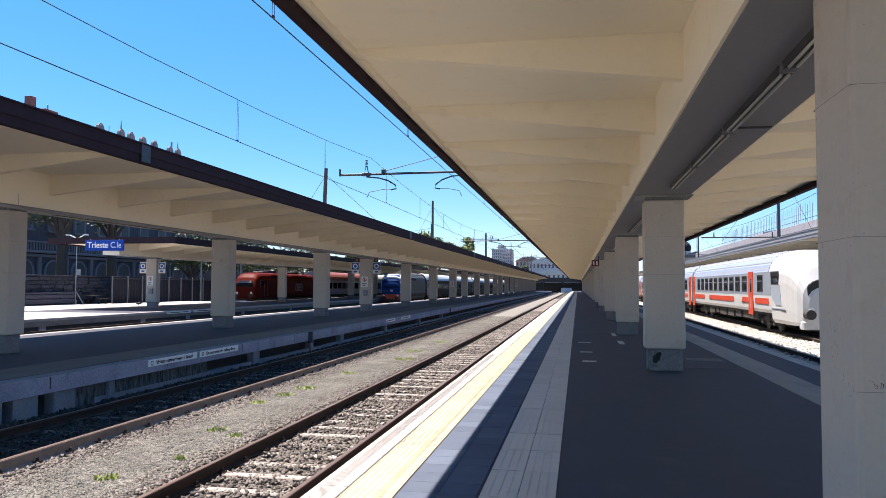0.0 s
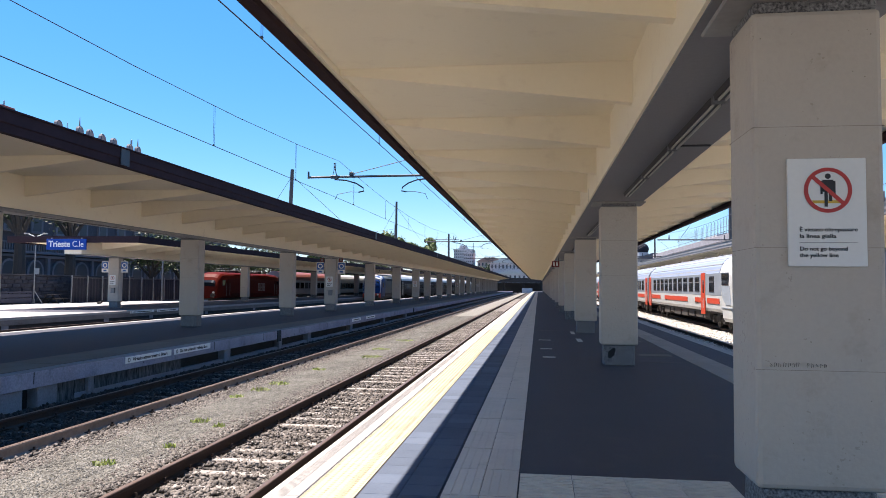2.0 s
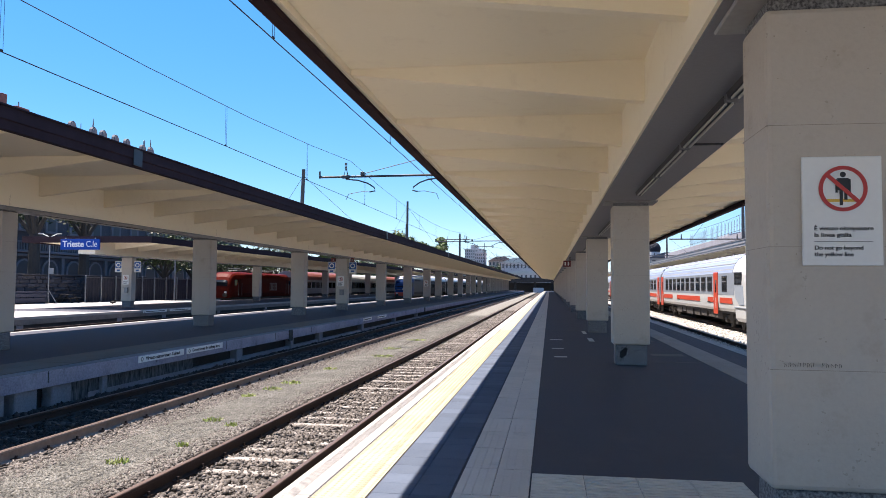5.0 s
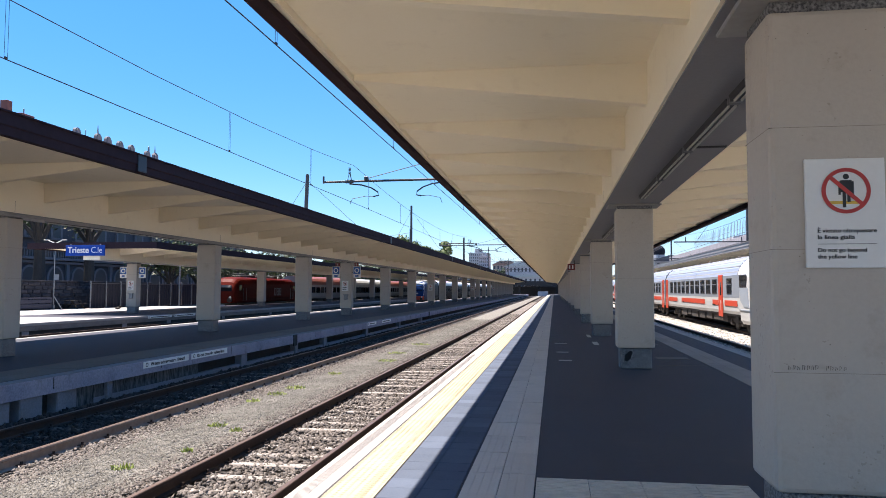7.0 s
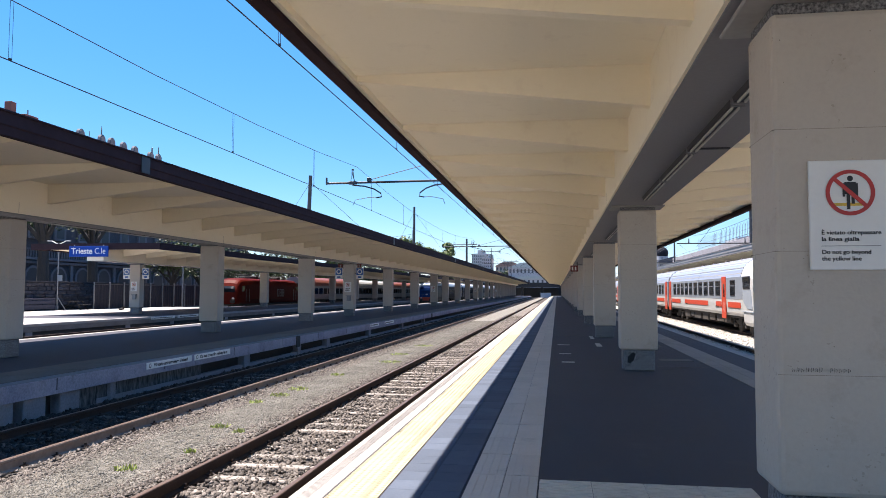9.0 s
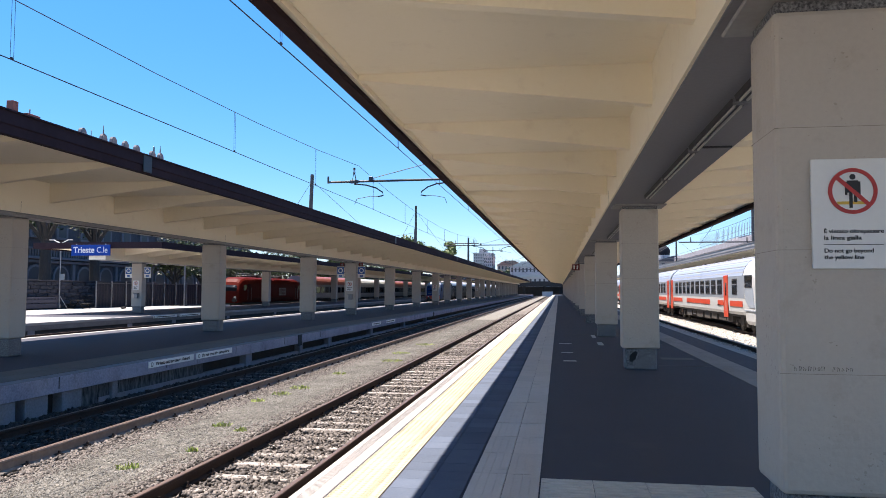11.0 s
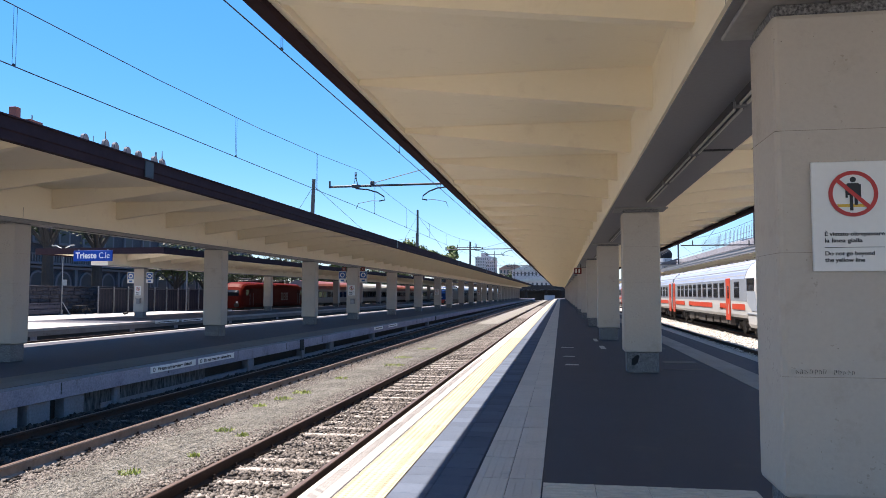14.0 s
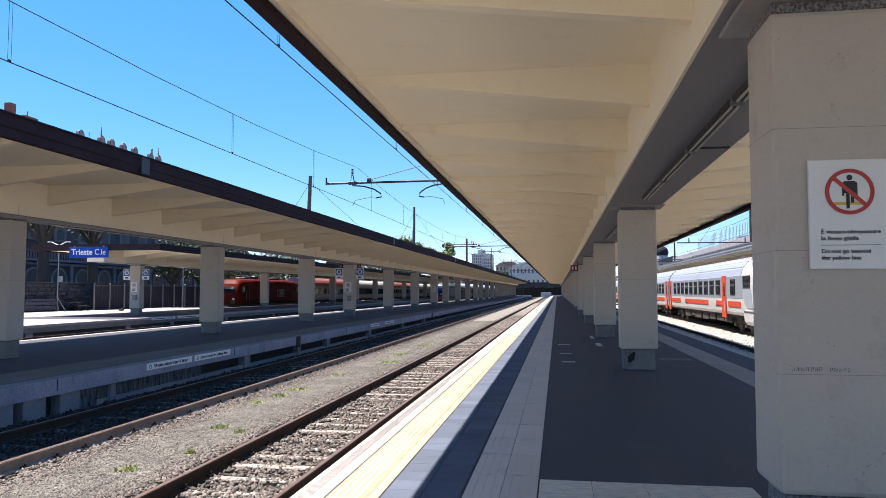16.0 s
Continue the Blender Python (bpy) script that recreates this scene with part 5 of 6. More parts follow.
part("top_rail", box(0.0, 0.12, -0.1, 30.6, 2.2, 2.3), M_DARKSTEEL, hoard)


# Table wood taken near black: its shade is put into the colour.
M_TABLE = material("near_black_wood", (0.012, 0.010, 0.010), (0.007, 0.006, 0.006), 0.8, grain=20, stain=3, bump=0.2, stretch=(1, 0.2, 1))


def picnic_table(at, turn):
    t = empty("picnic_table", at, "dark wooden picnic table on pale paving", "table")
    t.rotation_euler = (0, 0, radians(turn))
    M = M_TABLE
    for k in range(4):
        part("top_board", box(-0.36 + 0.19 * k, -0.19 + 0.19 * k, -0.95, 0.95, 0.72, 0.76, 0.006), M, t)
    for s in (-1, 1):
        part("bench_board", box(s * 0.72 - 0.14, s * 0.72 + 0.14, -0.95, 0.95, 0.42, 0.46, 0.006), M, t)
        for y in (-0.7, 0.7):
            part("leg", tube(bmesh.new(), [(s * 0.75, y, 0.0), (s * 0.2, y, 0.73)], 0.05, 6), M, t)
            part("cross_bar", box(-0.8, 0.8, y * 0.9 - 0.03, y * 0.9 + 0.03, 0.36, 0.42), M, t) if s > 0 else None
    return t


picnic_table((-41.95, 59.5, -0.02), 12)


def lamp_post(at, h=5.7):
    l = empty("lamp_post", at, "slim pale lamp post with two heads", "street lamp", "lamp posts")
    part("pole", tube(bmesh.new(), [(0, 0, 0), (0, 0, h)], 0.05, 10, 0.035), M_COACHGREY, l, "pale painted pole")
    for s in (-1, 1):
        part("arm", tube(bmesh.new(), [(0, 0, h - 0.05), (s * 0.7, 0, h + 0.25)], 0.04, 8), M_WHITE, l)
        part("lamp_head", box(s * 0.85 - 0.22, s * 0.85 + 0.22, -0.1, 0.1, h + 0.2, h + 0.31, 0.04, 2), M_PALEMETAL, l, "pale lamp head")
    part("base", box(-0.09, 0.09, -0.09, 0.09, 0, 0.4, 0.02), M_STEEL, l)
    part("plate", box(0.03, 0.48, -0.08, -0.05, 2.5, 3.0, 0.01), M_COACHGREY, l, "small pale plate")
    part("brace", tube(bmesh.new(), [(0.05, 0, 1.1), (0.75, 0.1, 0.0)], 0.04, 8), M_COACHGREY, l, "slanting brace")
    return l


lamp_post((-42.4, 57.6, -0.02))
for x, y, h in ((-40.5, 75.5, 5.2), (-40.5, 82.0, 5.2), (-40.2, 84.5, 4.6)):
    p = empty("steel_pole", (x, y, -0.83), "plain pale steel pole behind a fence", "pole", "poles behind the fence")
    part("shaft", tube(bmesh.new(), [(0, 0, 0), (0, 0, h + 0.8)], 0.10, 10, 0.08), M_STEEL, p)
    part("cap", disc(bmesh.new(), 0.13, 0.1, (0, 0, h + 0.82), "Z", 10), M_STEEL, p)
M_BLUERAIL = material("blue_grey_railing", (0.034, 0.036, 0.062), (0.018, 0.019, 0.034), 0.7, grain=12, stain=2, bump=0.1)
pipe_fence = empty("pipe_railing", (-42.2, 50.5, -0.02), "low blue-grey board railing before a stone wall", "railing")
for z0, z1 in ((0.12, 0.5), (0.56, 0.86), (0.92, 1.04)):
    part("board", box(-0.04, 0.04, 0, 6.6, z0, z1, 0.01), M_BLUERAIL, pipe_fence)
for y in (0.1, 2.2, 4.4, 6.5):
    part("post", tube(bmesh.new(), [(-0.09, y, 0), (-0.09, y, 1.02)], 0.05, 8), M_BLUERAIL, pipe_fence)
for k, (x, y) in enumerate(((-36.6, 58.0), (-36.2, 57.2), (-35.2, 58.4))):
    bm = bmesh.new(); bmesh.ops.create_icosphere(bm, subdivisions=1, radius=0.16)
    bmesh.ops.scale(bm, vec=(1.4, 0.7, 0.7), verts=bm.verts); bmesh.ops.translate(bm, vec=(0, 0, 0.14), verts=bm.verts)
    bx(bm, 0.18, 0.3, -0.04, 0.04, 0.2, 0.34)
    p = part("pigeon", bm, M_TABLE); p.location = (x, y, -0.01)
    tagged(p, "small dark pigeon on pale paving", "bird", "pigeons")


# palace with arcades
# Facade and trim darkened in colour for the palace's shaded front.
M_FACADE = material("shade_dark_facade", (0.055, 0.055, 0.072), (0.025, 0.026, 0.036), 0.85, grain=6, stain=0.4, bump=0.15, dirt=(0.15, 0.15, 0.16), dirt_amount=0.4)
M_TRIM = material("shade_grey_trim", (0.14, 0.14, 0.165), (0.075, 0.076, 0.092), 0.8, grain=10, stain=0.6, bump=0.1)
M_SLATE = material("dark_roof_slate", (0.10, 0.10, 0.115), (0.07, 0.07, 0.08), 0.7, grain=5, stain=0.5)


def arch_outline(w, h):
    r = w / 2
    return [(-r, 0), (r, 0), (r, h - r)] + [(r * math.cos(a), h - r + r * math.sin(a)) for a in (math.pi * k / 8 for k in range(1, 8))] + [(-r, h - r)]


def arched(parent, y, z, w, h, x):
    """Arched window facing the tracks: deep frame, dark pane, sill."""
    turn = pose(0, 0, 0, 0, 0, 90)
    f = part("window", prism(arch_outline(w + 0.7, h + 0.35), -0.22, 0.1), M_TRIM, parent, "arched stone window surround")
    f.matrix_basis = Matrix.Translation((x, y, z)) @ turn
    part("pane", prism([(a, b + 0.12) for a, b in arch_outline(w, h)], -0.24, 0.0), M_DIMPANE, f, "dark window pane")
    part("sill", box(-w / 2 - 0.5, w / 2 + 0.5, -0.4, 0.1, -0.15, 0.0), M_TRIM, f)
    return f


pal = empty("palace_building", (-56.0, 0, -0.8), "grey stone palace with arched windows and domed roof dormers", "building")
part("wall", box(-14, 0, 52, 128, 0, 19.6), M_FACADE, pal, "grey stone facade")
win = arched(pal, 55.0, 1.6, 2.1, 3.2, 0.0)
for i in range(1, 18):
    c = copy_thing(win, Matrix.Translation((0, 4.2 * i, 0)) @ win.matrix_basis)
for fl in (8.2, 12.4, 16.2):
    w2 = arched(pal, 55.0, fl, 1.3, 2.5, 0.0)
    for i in range(1, 18):
        copy_thing(w2, Matrix.Translation((0, 4.2 * i, 0)) @ w2.matrix_basis)
for z, h, d in ((5.35, 0.3, 0.35), (5.75, 0.3, 0.6), (11.5, 0.3, 0.3), (15.5, 0.3, 0.3), (19.4, 0.7, 0.8)):
    part("cornice", box(-0.1, d, 51.8, 128.2, z, z + h, 0.03), M_TRIM, pal, "projecting stone cornice")
for i in range(19):
    part("pilaster", box(-0.05, 0.3, 52.65 + 4.2 * i, 53.15 + 4.2 * i, 1.0, 5.35, 0.02), M_TRIM, pal, "stone pilaster")
part("balustrade_rail", box(0.25, 0.55, 52, 128, 6.85, 7.0), M_TRIM, pal, "stone balustrade rail")
bm = bmesh.new()
bx(bm, 0.34, 0.48, 0, 0.2, 6.05, 6.85, 0.03)
BALUSTER = mesh_of("baluster", bm, M_TRIM)
pieces("baluster", BALUSTER, pal, [(0, 60.0 + 0.42 * i, 0) for i in range(100)])
part("roof", prism([(-14, 20.05), (0.6, 20.05), (-1.6, 21.6), (-12, 22.2)], 52, 128), M_SLATE, pal, "dark slate roof")
M_BRICKRED = material("old_brick", (0.25, 0.09, 0.07), None, 0.9)
M_DORMER = material("pinkish_stone", (0.24, 0.2, 0.2), (0.17, 0.14, 0.14), 0.8, grain=8, stain=1)
def dormer(y, h, w=1.5, spire=False):
    pts = [(-w / 2, 0), (w / 2, 0), (w / 2, h * 0.45), (w * 0.42, h * 0.75), (w * 0.22, h * 0.95), (0, h), (-w * 0.22, h * 0.95), (-w * 0.42, h * 0.75), (-w / 2, h * 0.45)]
    turn = pose(0, 0, 0, 0, 0, 90)
    d = part("dormer", prism(pts, -0.1, 0.45), M_DORMER, pal, "domed stone dormer")
    d.matrix_basis = Matrix.Translation((-1.2, y, 20.8)) @ turn
    part("hood", prism([(a * 1.12, b + 0.12) for a, b in pts[2:]], 0.0, 0.4), M_TRIM, d)
    if spire:
        part("finial", tube(bmesh.new(), [(0, 0.2, h - 0.2), (0, 0.2, h + 1.2)], 0.12, 8, 0.03), M_DORMER, d)
for y, h, sp in ((81.2, 1.25, False), (85.4, 1.4, True), (87.5, 1.45, False), (90.2, 1.4, False), (92.9, 1.4, False), (96.9, 1.35, False), (99.0, 1.4, True)):
    dormer(y, h, 1.0, sp)
for y, h, w in ((69.6, 2.0, 0.8), (71.6, 1.1, 2.0), (73.0, 1.9, 0.12), (84.0, 1.9, 0.08), (91.2, 2.0, 0.08), (98.4, 2.6, 0.2)):
    ch = part("chimney", box(-2.2, -2.2 + min(w, 1.0), y, y + w, 20.6, 20.6 + h, 0.02), M_BRICKRED if w > 0.5 else M_STEEL, pal)


# ---- trees ----
M_BARK = material("grey_brown_bark", (0.045, 0.040, 0.038), (0.02, 0.018, 0.017), 0.95, grain=12, stain=2, bump=0.5, stretch=(1, 1, 0.25))
M_LEAF = material("tree_leaves", (0.036, 0.062, 0.012), (0.012, 0.026, 0.006), 0.6, grain=3, stain=0.6, bump=0, vary=0.4, island=True)

# Lighter copy of the leaf colour, with the sunlight put in.
M_LEAFSUN = material("sunlit_tree_leaves", (0.10, 0.135, 0.022), (0.045, 0.07, 0.012), 0.6, grain=3, stain=0.6, bump=0, vary=0.4, island=True)


def tree(x, y, z, h, crown, seed, n=3800, trunk=0.35, leaf=0.16, low=0.35, mat=M_LEAF):
    rg = random.Random(seed)
    t = empty("tree", (x, y, z), "leafy broad-crowned tree with a dark trunk", "tree", "trees beyond the station")
    bm = bmesh.new()
    ends = []
    lean = rg.uniform(-0.05, 0.05)
    fork = h * low
    tube(bm, [(0, 0, 0), (lean * fork, 0, fork * 0.5), (lean * h * 0.5, lean * h * 0.3, fork * 1.05)], trunk, 9, trunk * 0.7)
    for k in range(7):
        a = k * 0.9 + rg.uniform(-0.3, 0.3)
        r = crown * rg.uniform(0.45, 0.9)
        e = Vector((lean * h * 0.5 + r * math.cos(a), lean * h * 0.3 + r * math.sin(a), h * rg.uniform(0.55, 0.92)))
        s0 = Vector((lean * h * 0.5, lean * h * 0.3, fork))
        mid = (s0 + e) / 2 + Vector((0, 0, rg.uniform(0.2, 0.08 * h)))
        tube(bm, [s0, mid, e], trunk * 0.42, 6, 0.05)
        ends += [e, mid, (e + mid) / 2]
    part("trunk", bm, M_BARK, t, "dark trunk with spreading limbs")
    g = np.random.default_rng(seed)
    cl = [(e + Vector((rg.uniform(-1, 1), rg.uniform(-1, 1), rg.uniform(-0.4, 0.8))) * crown * 0.25, crown * rg.uniform(0.2, 0.42)) for e in ends for _ in range(2)]
    per = n // len(cl)
    vs = []
    for c, r in cl:
        d = g.normal(size=(per, 3)); d /= np.linalg.norm(d, axis=1, keepdims=True)
        p = np.array(c) + d * (r * g.random((per, 1)) ** 0.45) * np.array((1, 1, 0.75))
        u = g.normal(size=(per, 3)); u /= np.linalg.norm(u, axis=1, keepdims=True)
        w = np.cross(u, d); w /= np.linalg.norm(w, axis=1, keepdims=True) + 1e-6
        s = leaf * (0.6 + 0.8 * g.random((per, 1)))
        vs.append(np.stack([p - u * s, p + w * s * 0.6, p + u * s, p - w * s * 0.6], 1).reshape(-1, 3))
    v = np.concatenate(vs)
    me = bpy.data.meshes.new("crown")
    me.from_pydata(v.tolist(), [], np.arange(len(v)).reshape(-1, 4).tolist())
    me.materials.append(mat)
    cr = new("crown", me)
    cr.parent = t
    tagged(cr, "loose green crown of many leaves")
    return t


for i, (x, y, h, c) in enumerate(((-47.0, 61.8, 14.0, 4.4), (-47.5, 70.0, 14.5, 4.6), (-46.5, 84.0, 10.5, 4.4), (-47.0, 93.0, 10.5, 4.6), (-46.5, 103.0, 10.0, 4.4), (-47.0, 114.0, 10.0, 4.4), (-48.0, 126.0, 11.0, 4.8))):
    tree(x, y, -0.8, h, c, 40 + i, 2200 if i < 2 else 3600, 0.62 if i < 2 else 0.42, low=0.48 if i < 2 else 0.3)
# Unseen trees added to close the bright sky gap over the coaches.
for i in range(12):
    tree(-47.5 + 1.5 * math.sin(i * 2.1), 138.0 + 11.5 * i, -0.8, 8.5 + 1.2 * math.sin(i * 1.7), 5.0, 200 + i, 2200, 0.35, 0.3, 0.22)
for i, (x, y, h, c) in enumerate(((-45, 206, 15.5, 5.5), (-42, 222, 18.0, 6.5), (-38, 234, 17.6, 6.0), (-40, 252, 16.5, 6.0), (-50, 165, 13, 5.5))):
    tree(x, y, -0.8, h, c, 80 + i, 12000, 0.45, 0.42, mat=M_LEAFSUN)

# ---- far end of the station: footbridge, sheds, hillside town ----
M_FARWALL = material("pale_far_render", (0.40, 0.41, 0.43), (0.32, 0.33, 0.36), 0.9, grain=1, stain=0.1, bump=0.0)
M_FARRED = material("terracotta_roof", (0.40, 0.25, 0.20), (0.32, 0.19, 0.15), 0.9, grain=2, stain=0.2)
M_FARGREEN = material("verdigris_roof", (0.38, 0.42, 0.42), (0.30, 0.34, 0.35), 0.8, grain=1, stain=0.2)
M_FARGLASS = glass("far_window_glass", (0.07, 0.08, 0.1), 0.2)


def house(x0, x1, y0, y1, z0, z1, roof, pitch, rows, cols, label, wall=M_FARWALL, flat=False, win=None):
    hgrp = empty("far_building", (x0, y0, z0), label, "building", "town buildings beyond the station")
    w, d, h = x1 - x0, y1 - y0, z1 - z0
    part("wall", box(0, w, 0, d, -12, h), wall, hgrp)
    if flat:
        part("roof", box(-0.4, w + 0.4, -0.4, d, h, h + 0.5), roof, hgrp)
        part("roof_hut", box(w * 0.3, w * 0.6, 1, d - 1, h + 0.5, h + 3.0), wall, hgrp)
    else:
        part("roof", prism([(-0.8, h - 0.1), (w + 0.8, h - 0.1), (w * 0.72, h + pitch), (w * 0.28, h + pitch)], -0.8, d), roof, hgrp)
    ww, wh = w / cols * 0.42, h / rows * 0.5
    me = mesh_of("window", box(0, ww, -0.06, 0.05, 0, wh), M_FARGLASS)
    for r in range(rows):
        for c in range(cols):
            ob = new("window", me); ob.parent = hgrp
            ob.location = (w / cols * (c + 0.29), -0.02, h / rows * (r + 0.3))
    return hgrp


house(-54, -42, 470, 490, 10, 25.0, M_FARWALL, 2, 8, 10, "pale apartment block on a hillside", flat=True)
house(-46, -40, 455, 470, 8, 22.0, M_FARWALL, 2, 7, 5, "pale apartment block on a hillside", flat=True)
house(-37, -22, 450, 470, 6, 17.0, M_FARRED, 2.5, 3, 7, "pink-roofed town house on a hillside", wall=material("pink_render", (0.5, 0.38, 0.34), None, 0.9))
house(-58, -40, 430, 450, 4, 14.0, M_FARRED, 2.5, 3, 7, "town house with a terracotta roof")
house(-26, -2, 400, 420, 2, 14.5, M_FARGREEN, 2.6, 3, 12, "long pale building with a greenish roof")
house(-40, -27, 390, 405, 2, 10.0, M_FARRED, 2, 2, 5, "low house with a terracotta roof")
house(-24, 3, 370, 385, 0, 8.2, M_FARGREEN, 1.2, 2, 12, "long pale station shed with a grey-green roof")
house(2, 30, 420, 440, 4, 15, M_FARRED, 2.5, 3, 10, "town house with a terracotta roof")
hill = bmesh.new()
rings_h = []
for yy, zz in ((420, -1.5), (470, 6.0), (560, 12.0), (700, 17.0), (1000, 20.0)):
    rings_h.append([(x, yy, zz * (0.75 + 0.25 * math.sin(x * 0.013 + yy))) for x in range(-420, 300, 20)])
vs = [[hill.verts.new(p) for p in r] for r in rings_h]
for a, b in zip(vs, vs[1:]):
    for j in range(len(a) - 1):
        hill.faces.new((a[j], a[j + 1], b[j + 1], b[j]))
M_HILL = material("wooded_hill", (0.10, 0.12, 0.06), (0.06, 0.08, 0.035), 0.95, grain=0.4, stain=0.05, bump=0.5, bump_scale=0.5)
tagged(part("hillside", hill, M_HILL, smooth=True), "low wooded hillside behind the town", "hill", kind="structure")
for i, (x, y, z, h, c) in enumerate(((-30, 425, 1, 13, 5), (-27, 430, 1, 14, 5), (-16, 440, 2, 18, 5), (-34, 440, 2, 12, 5), (-8, 445, 3, 17, 5), (-60, 420, 0, 13, 6), (-20, 425, 0, 12, 5), (12, 410, 0, 14, 5), (22, 405, 0, 13, 5))):
    tree(x, y, z, h, c, 120 + i, 1500, 0.4, 0.55)
# footbridge over the tracks
fb = empty("footbridge", (0, 300, 0), "grey concrete footbridge over the tracks", "footbridge")
part("deck", box(-40, 30, 0, 5, 3.4, 4.3), M_DARKCONC, fb, "grey concrete deck")
part("parapet", box(-40, 30, 0, 0.2, 4.3, 5.3), M_DARKCONC, fb, "dark parapet")
for x in (-38, -27, -14, -6.0, 1.0, 4.2, 14, 26):
    part("pier", box(x - 0.4, x + 0.4, 1, 4, -0.83, 3.4), M_DARKCONC, fb)
low = part("end_building", box(-6.4, -2.4, 292, 298, -0.83, 1.2), M_FARWALL)
tagged(low, "low pale building at the far end of the platform", "building")
# Added dark block for the shade below the footbridge; no shed stands here.
dk = part("shed", box(-34, 5, 306, 312, -0.83, 3.35), M_TDARK)
tagged(dk, "added dark block for the shade under the footbridge", "building")

# ---- beyond the right-hand train: long concrete building, masts, dome ----
cb = empty("concrete_building", (26.0, 60, -0.8), "long grey concrete building with a spiked roof railing", "building")
part("wall", box(0, 12, 0, 112, 0, 9.6), M_CONCRETE, cb, "weathered concrete wall")
part("parapet", box(-0.25, 0.3, 0, 112, 9.2, 10.1, 0.03), M_CONCRETE, cb)
part("ledge", box(-0.35, 0.0, 0, 112, 7.6, 7.85), M_CONCRETE, cb)
for k in range(37):
    part("panel_joint", box(-0.02, 0.03, 3.0 * k, 3.0 * k + 0.1, 0, 9.2), M_DARKCONC, cb)
for k in range(60):
    y = 30.0 + k * 0.9
    part("spike", tube(bmesh.new(), [(0.1, y, 10.1), (0.1, y, 12.2 + 0.3 * (k % 2))], 0.03, 5), M_STEEL, cb)
for z in (10.6, 11.3):
    part("railing_bar", tube(bmesh.new(), [(0.1, 29.5, z), (0.1, 83.6, z)], 0.025, 5), M_STEEL, cb)
for y0, y1, h in ((56, 64, 0.3),):
    part("roof_hut", prism([(0.8, 9.6), (6, 9.6), (6, 10.4 + h), (3.4, 10.9 + h), (0.8, 10.4 + h)], y0, y1), M_FARWALL, cb)
M_DARKDOME = material("dark_lead_dome", (0.022, 0.024, 0.032), (0.012, 0.013, 0.018), 0.7, grain=3, stain=0.5, spec=0.1)
dm = empty("domed_tower", (25.3, 186, -0.8), "pale tower with a dark dome and spire", "tower")
part("drum", disc(bmesh.new(), 1.5, 11.2, (0, 0, 5.6), "Z", 20), M_FARWALL, dm)
bm = bmesh.new(); bmesh.ops.create_uvsphere(bm, u_segments=20, v_segments=12, radius=1.6)
bmesh.ops.translate(bm, vec=(0, 0, 12.0), verts=bm.verts)
part("dome", bm, M_DARKDOME, dm, "dark dome", smooth=True)
part("spire", tube(bmesh.new(), [(2.9, 0, 0), (2.9, 0, 15.5)], 0.2, 8, 0.04), M_DARKDOME, dm)
house(23, 34, 176, 182, 0, 8.6, M_SLATE, 1.2, 3, 6, "pale building beyond the parked train")

# ---- fittings on the second platform's pillars ----
M_DULLRED = material("dull_sign_red", (0.16, 0.018, 0.016), None, 0.6, bump=0)
M_PICTO = material("pictogram_blue", (0.02, 0.10, 0.34), None, 0.4, bump=0)
def platform_signs(x, y):
    for s in (-1, 1):
        p = empty("platform_sign", (x + s * 0.75, y, 2.55), "small blue and white platform pictogram sign on a pillar", "sign", "platform pictogram signs")
        part("panel", box(-0.27, 0.27, -0.05, 0, 0, 0.80, 0.01), M_WHITE, p)
        part("pictogram_disc", disc(bmesh.new(), 0.17, 0.012, (0, -0.058, 0.52), "Y", 20, 0.11), M_WHITE, p)
        part("pictogram_square", box(-0.24, 0.24, -0.055, -0.05, 0.28, 0.76), M_PICTO, p)
        part("pictogram_arrow", box(-0.12, 0.12, -0.056, -0.05, 0.08, 0.2), M_PICTO, p)
        part("bracket", box(-0.42 if s > 0 else 0.25, -0.25 if s > 0 else 0.42, -0.04, -0.01, 0.38, 0.42), M_DARKSTEEL, p)
def call_box(x, y):
    c = empty("call_box", (x, y, 1.05), "small grey wall box with a hood on a pillar", "wall box", "wall boxes")
    part("case", box(-0.14, 0.14, -0.16, 0, 0, 0.34, 0.02), M_STEEL, c)
    part("hood", box(-0.18, 0.18, -0.22, 0, 0.34, 0.38, 0.01), M_STEEL, c)
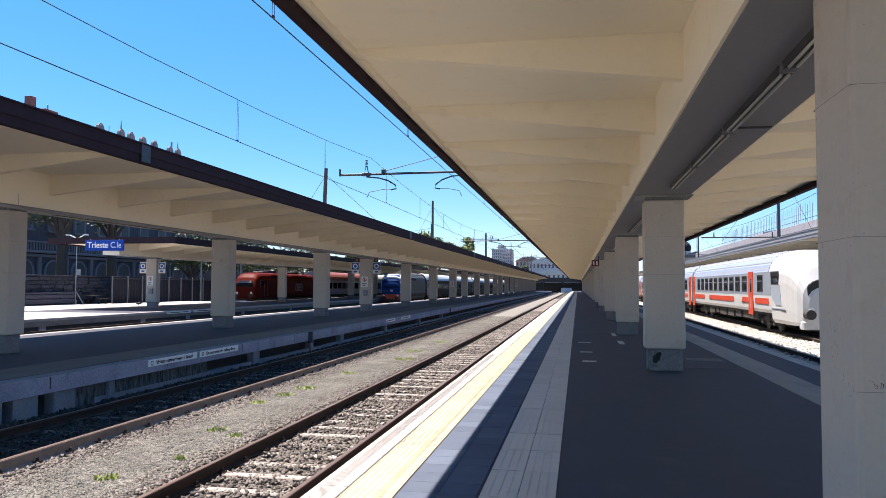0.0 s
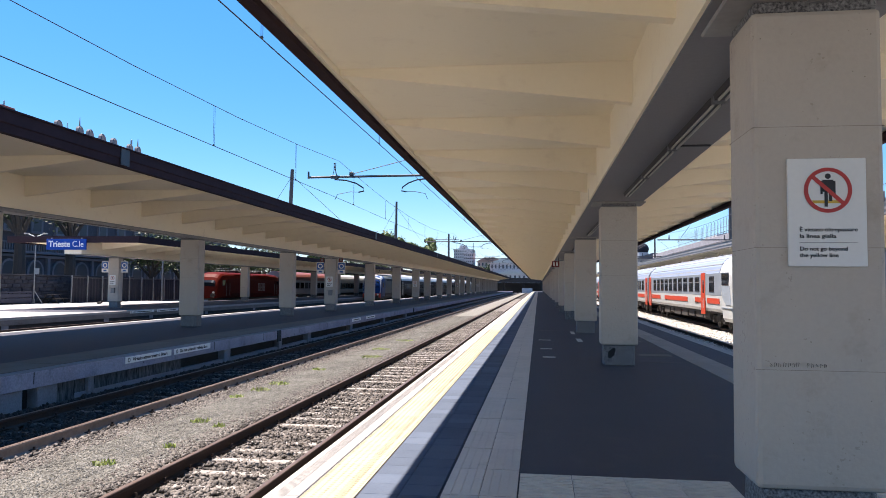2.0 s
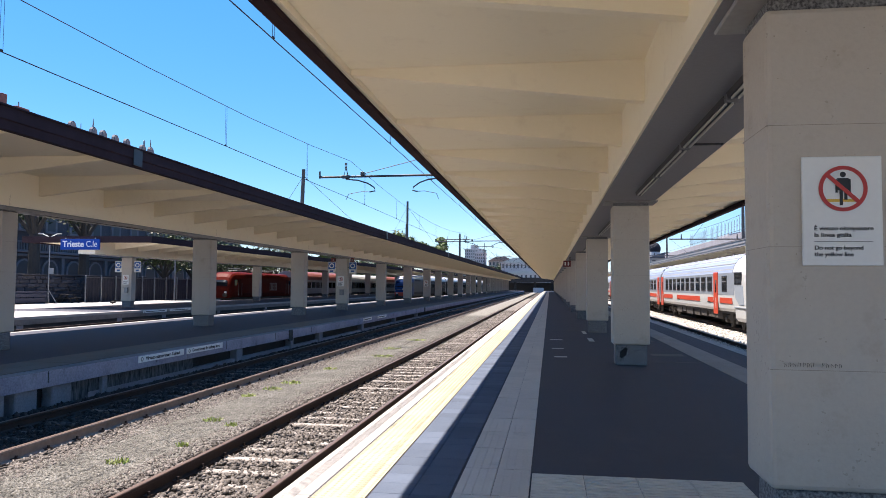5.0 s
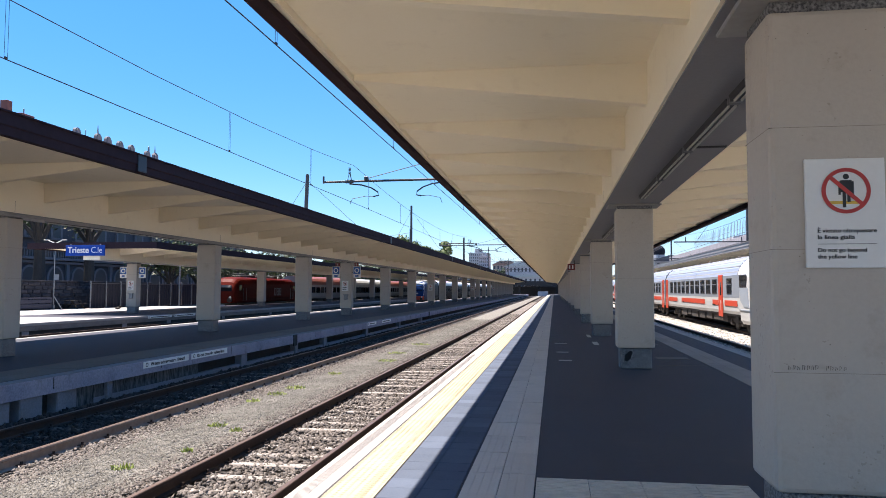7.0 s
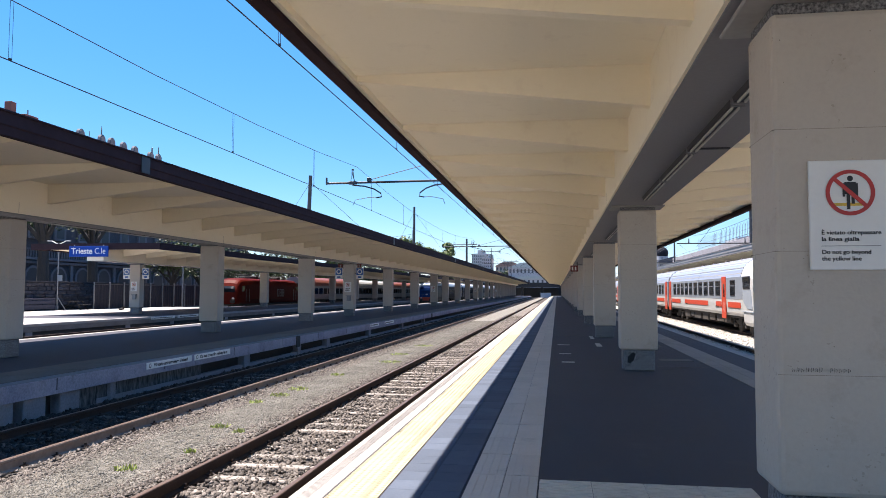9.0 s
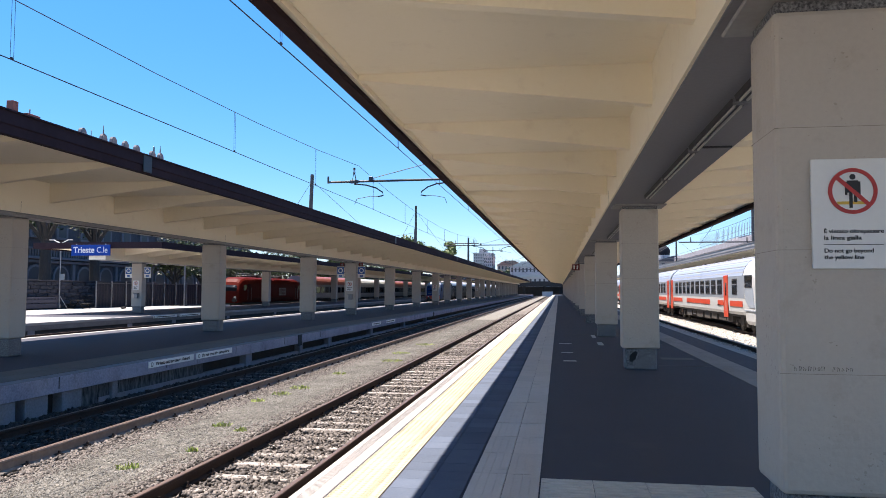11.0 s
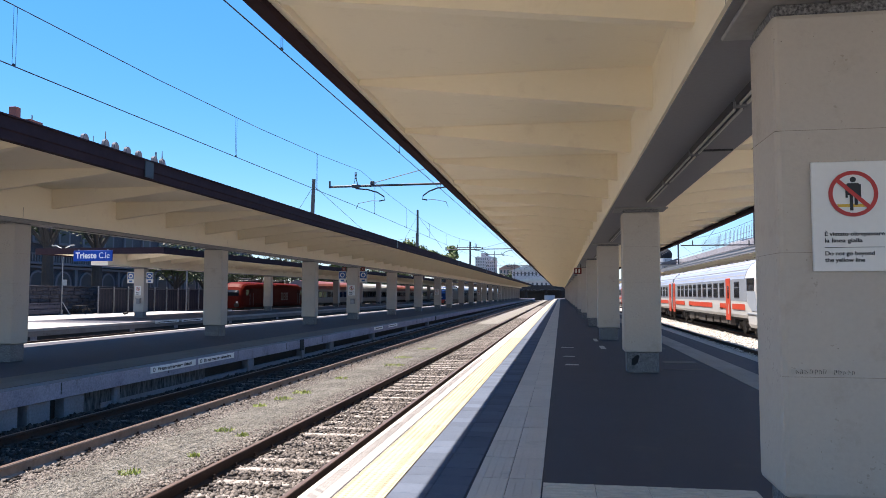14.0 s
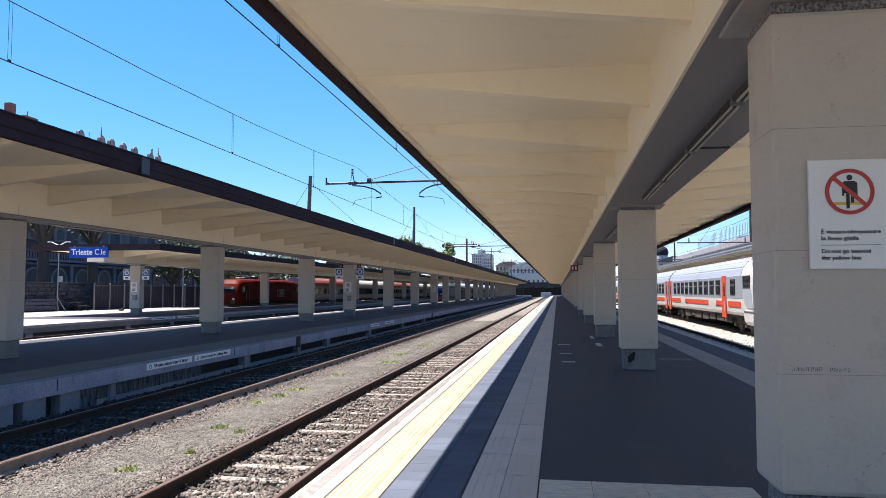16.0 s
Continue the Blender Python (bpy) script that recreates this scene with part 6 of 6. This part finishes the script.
for i in (7, 11, 15):
    warning_sign((-14.3 - 0.28, P2_PILLARS[i] - 0.001, 1.65), False)
y = P2_PILLARS[4]
warning_sign((-14.3 - 0.28, y - 0.001, 1.65), False)
call_box(-14.25, y)
platform_signs(-14.3, y + 0.2)
warning_sign((-30.6 - 0.28, P3_FIRST - 0.001, 1.65), False)
call_box(-30.55, P3_FIRST)
platform_signs(-30.6, P3_FIRST + 0.2)
ex = empty("exit_sign", (1.15, 49.0, 2.95), "red hanging sign with white marks under the canopy", "sign")
part("panel", box(-0.28, 0.2, -0.06, 0, 0.1, 0.5, 0.01), M_DULLRED, ex)
part("mark_bar", box(-0.2, -0.1, -0.066, -0.06, 0.18, 0.42), M_WHITE, ex)
part("mark_bar", box(0.0, 0.1, -0.066, -0.06, 0.18, 0.42), M_WHITE, ex)
part("hanger", box(0.12, 0.18, -0.05, -0.01, 0.5, 0.737), M_DARKSTEEL, ex)
for s in (-1, 1):
    rs = empty("red_sign", (-14.3 + s * 0.68, P2_PILLARS[4] + 0.3, 3.36), "small red hanging sign beside a pillar head", "sign", "small red signs")
    part("panel", box(-0.15, 0.15, -0.03, 0, 0.0, 0.26, 0.01), M_DULLRED, rs)
    part("mark_bar", box(-0.04, 0.04, -0.035, -0.03, 0.06, 0.2), M_COACHGREY, rs)
# joints in the second canopy's fascia
for y in (15.6, 42.1, 68.6, 95):
    part("fascia_joint", box(-9.47, -9.45, y, y + 0.35, 4.46, 4.86), M_DARKSTEEL, bpy.data.objects["platform_canopy.001"])


def motions():
    way = [(0.0, 0.0), (1.0, 5.4), (2.0, 10.7), (3.0, 15.9), (4.0, 20.8), (5.0, 25.6), (6.0, 30.1), (7.0, 34.4), (8.0, 38.2), (9.0, 41.5), (10.5, 46.0), (12.0, 50.0), (13.0, 52.4), (14.5, 55.8), (16.0, 59.0)]
    offsets = [0.0] + [16.5 + 26.9 * i for i in range(5)]
    for car, off in zip(CARS, offsets):
        walk(car, [(t, pose(TX, T0 + off + d, RAIL)) for t, d in way])


motions()
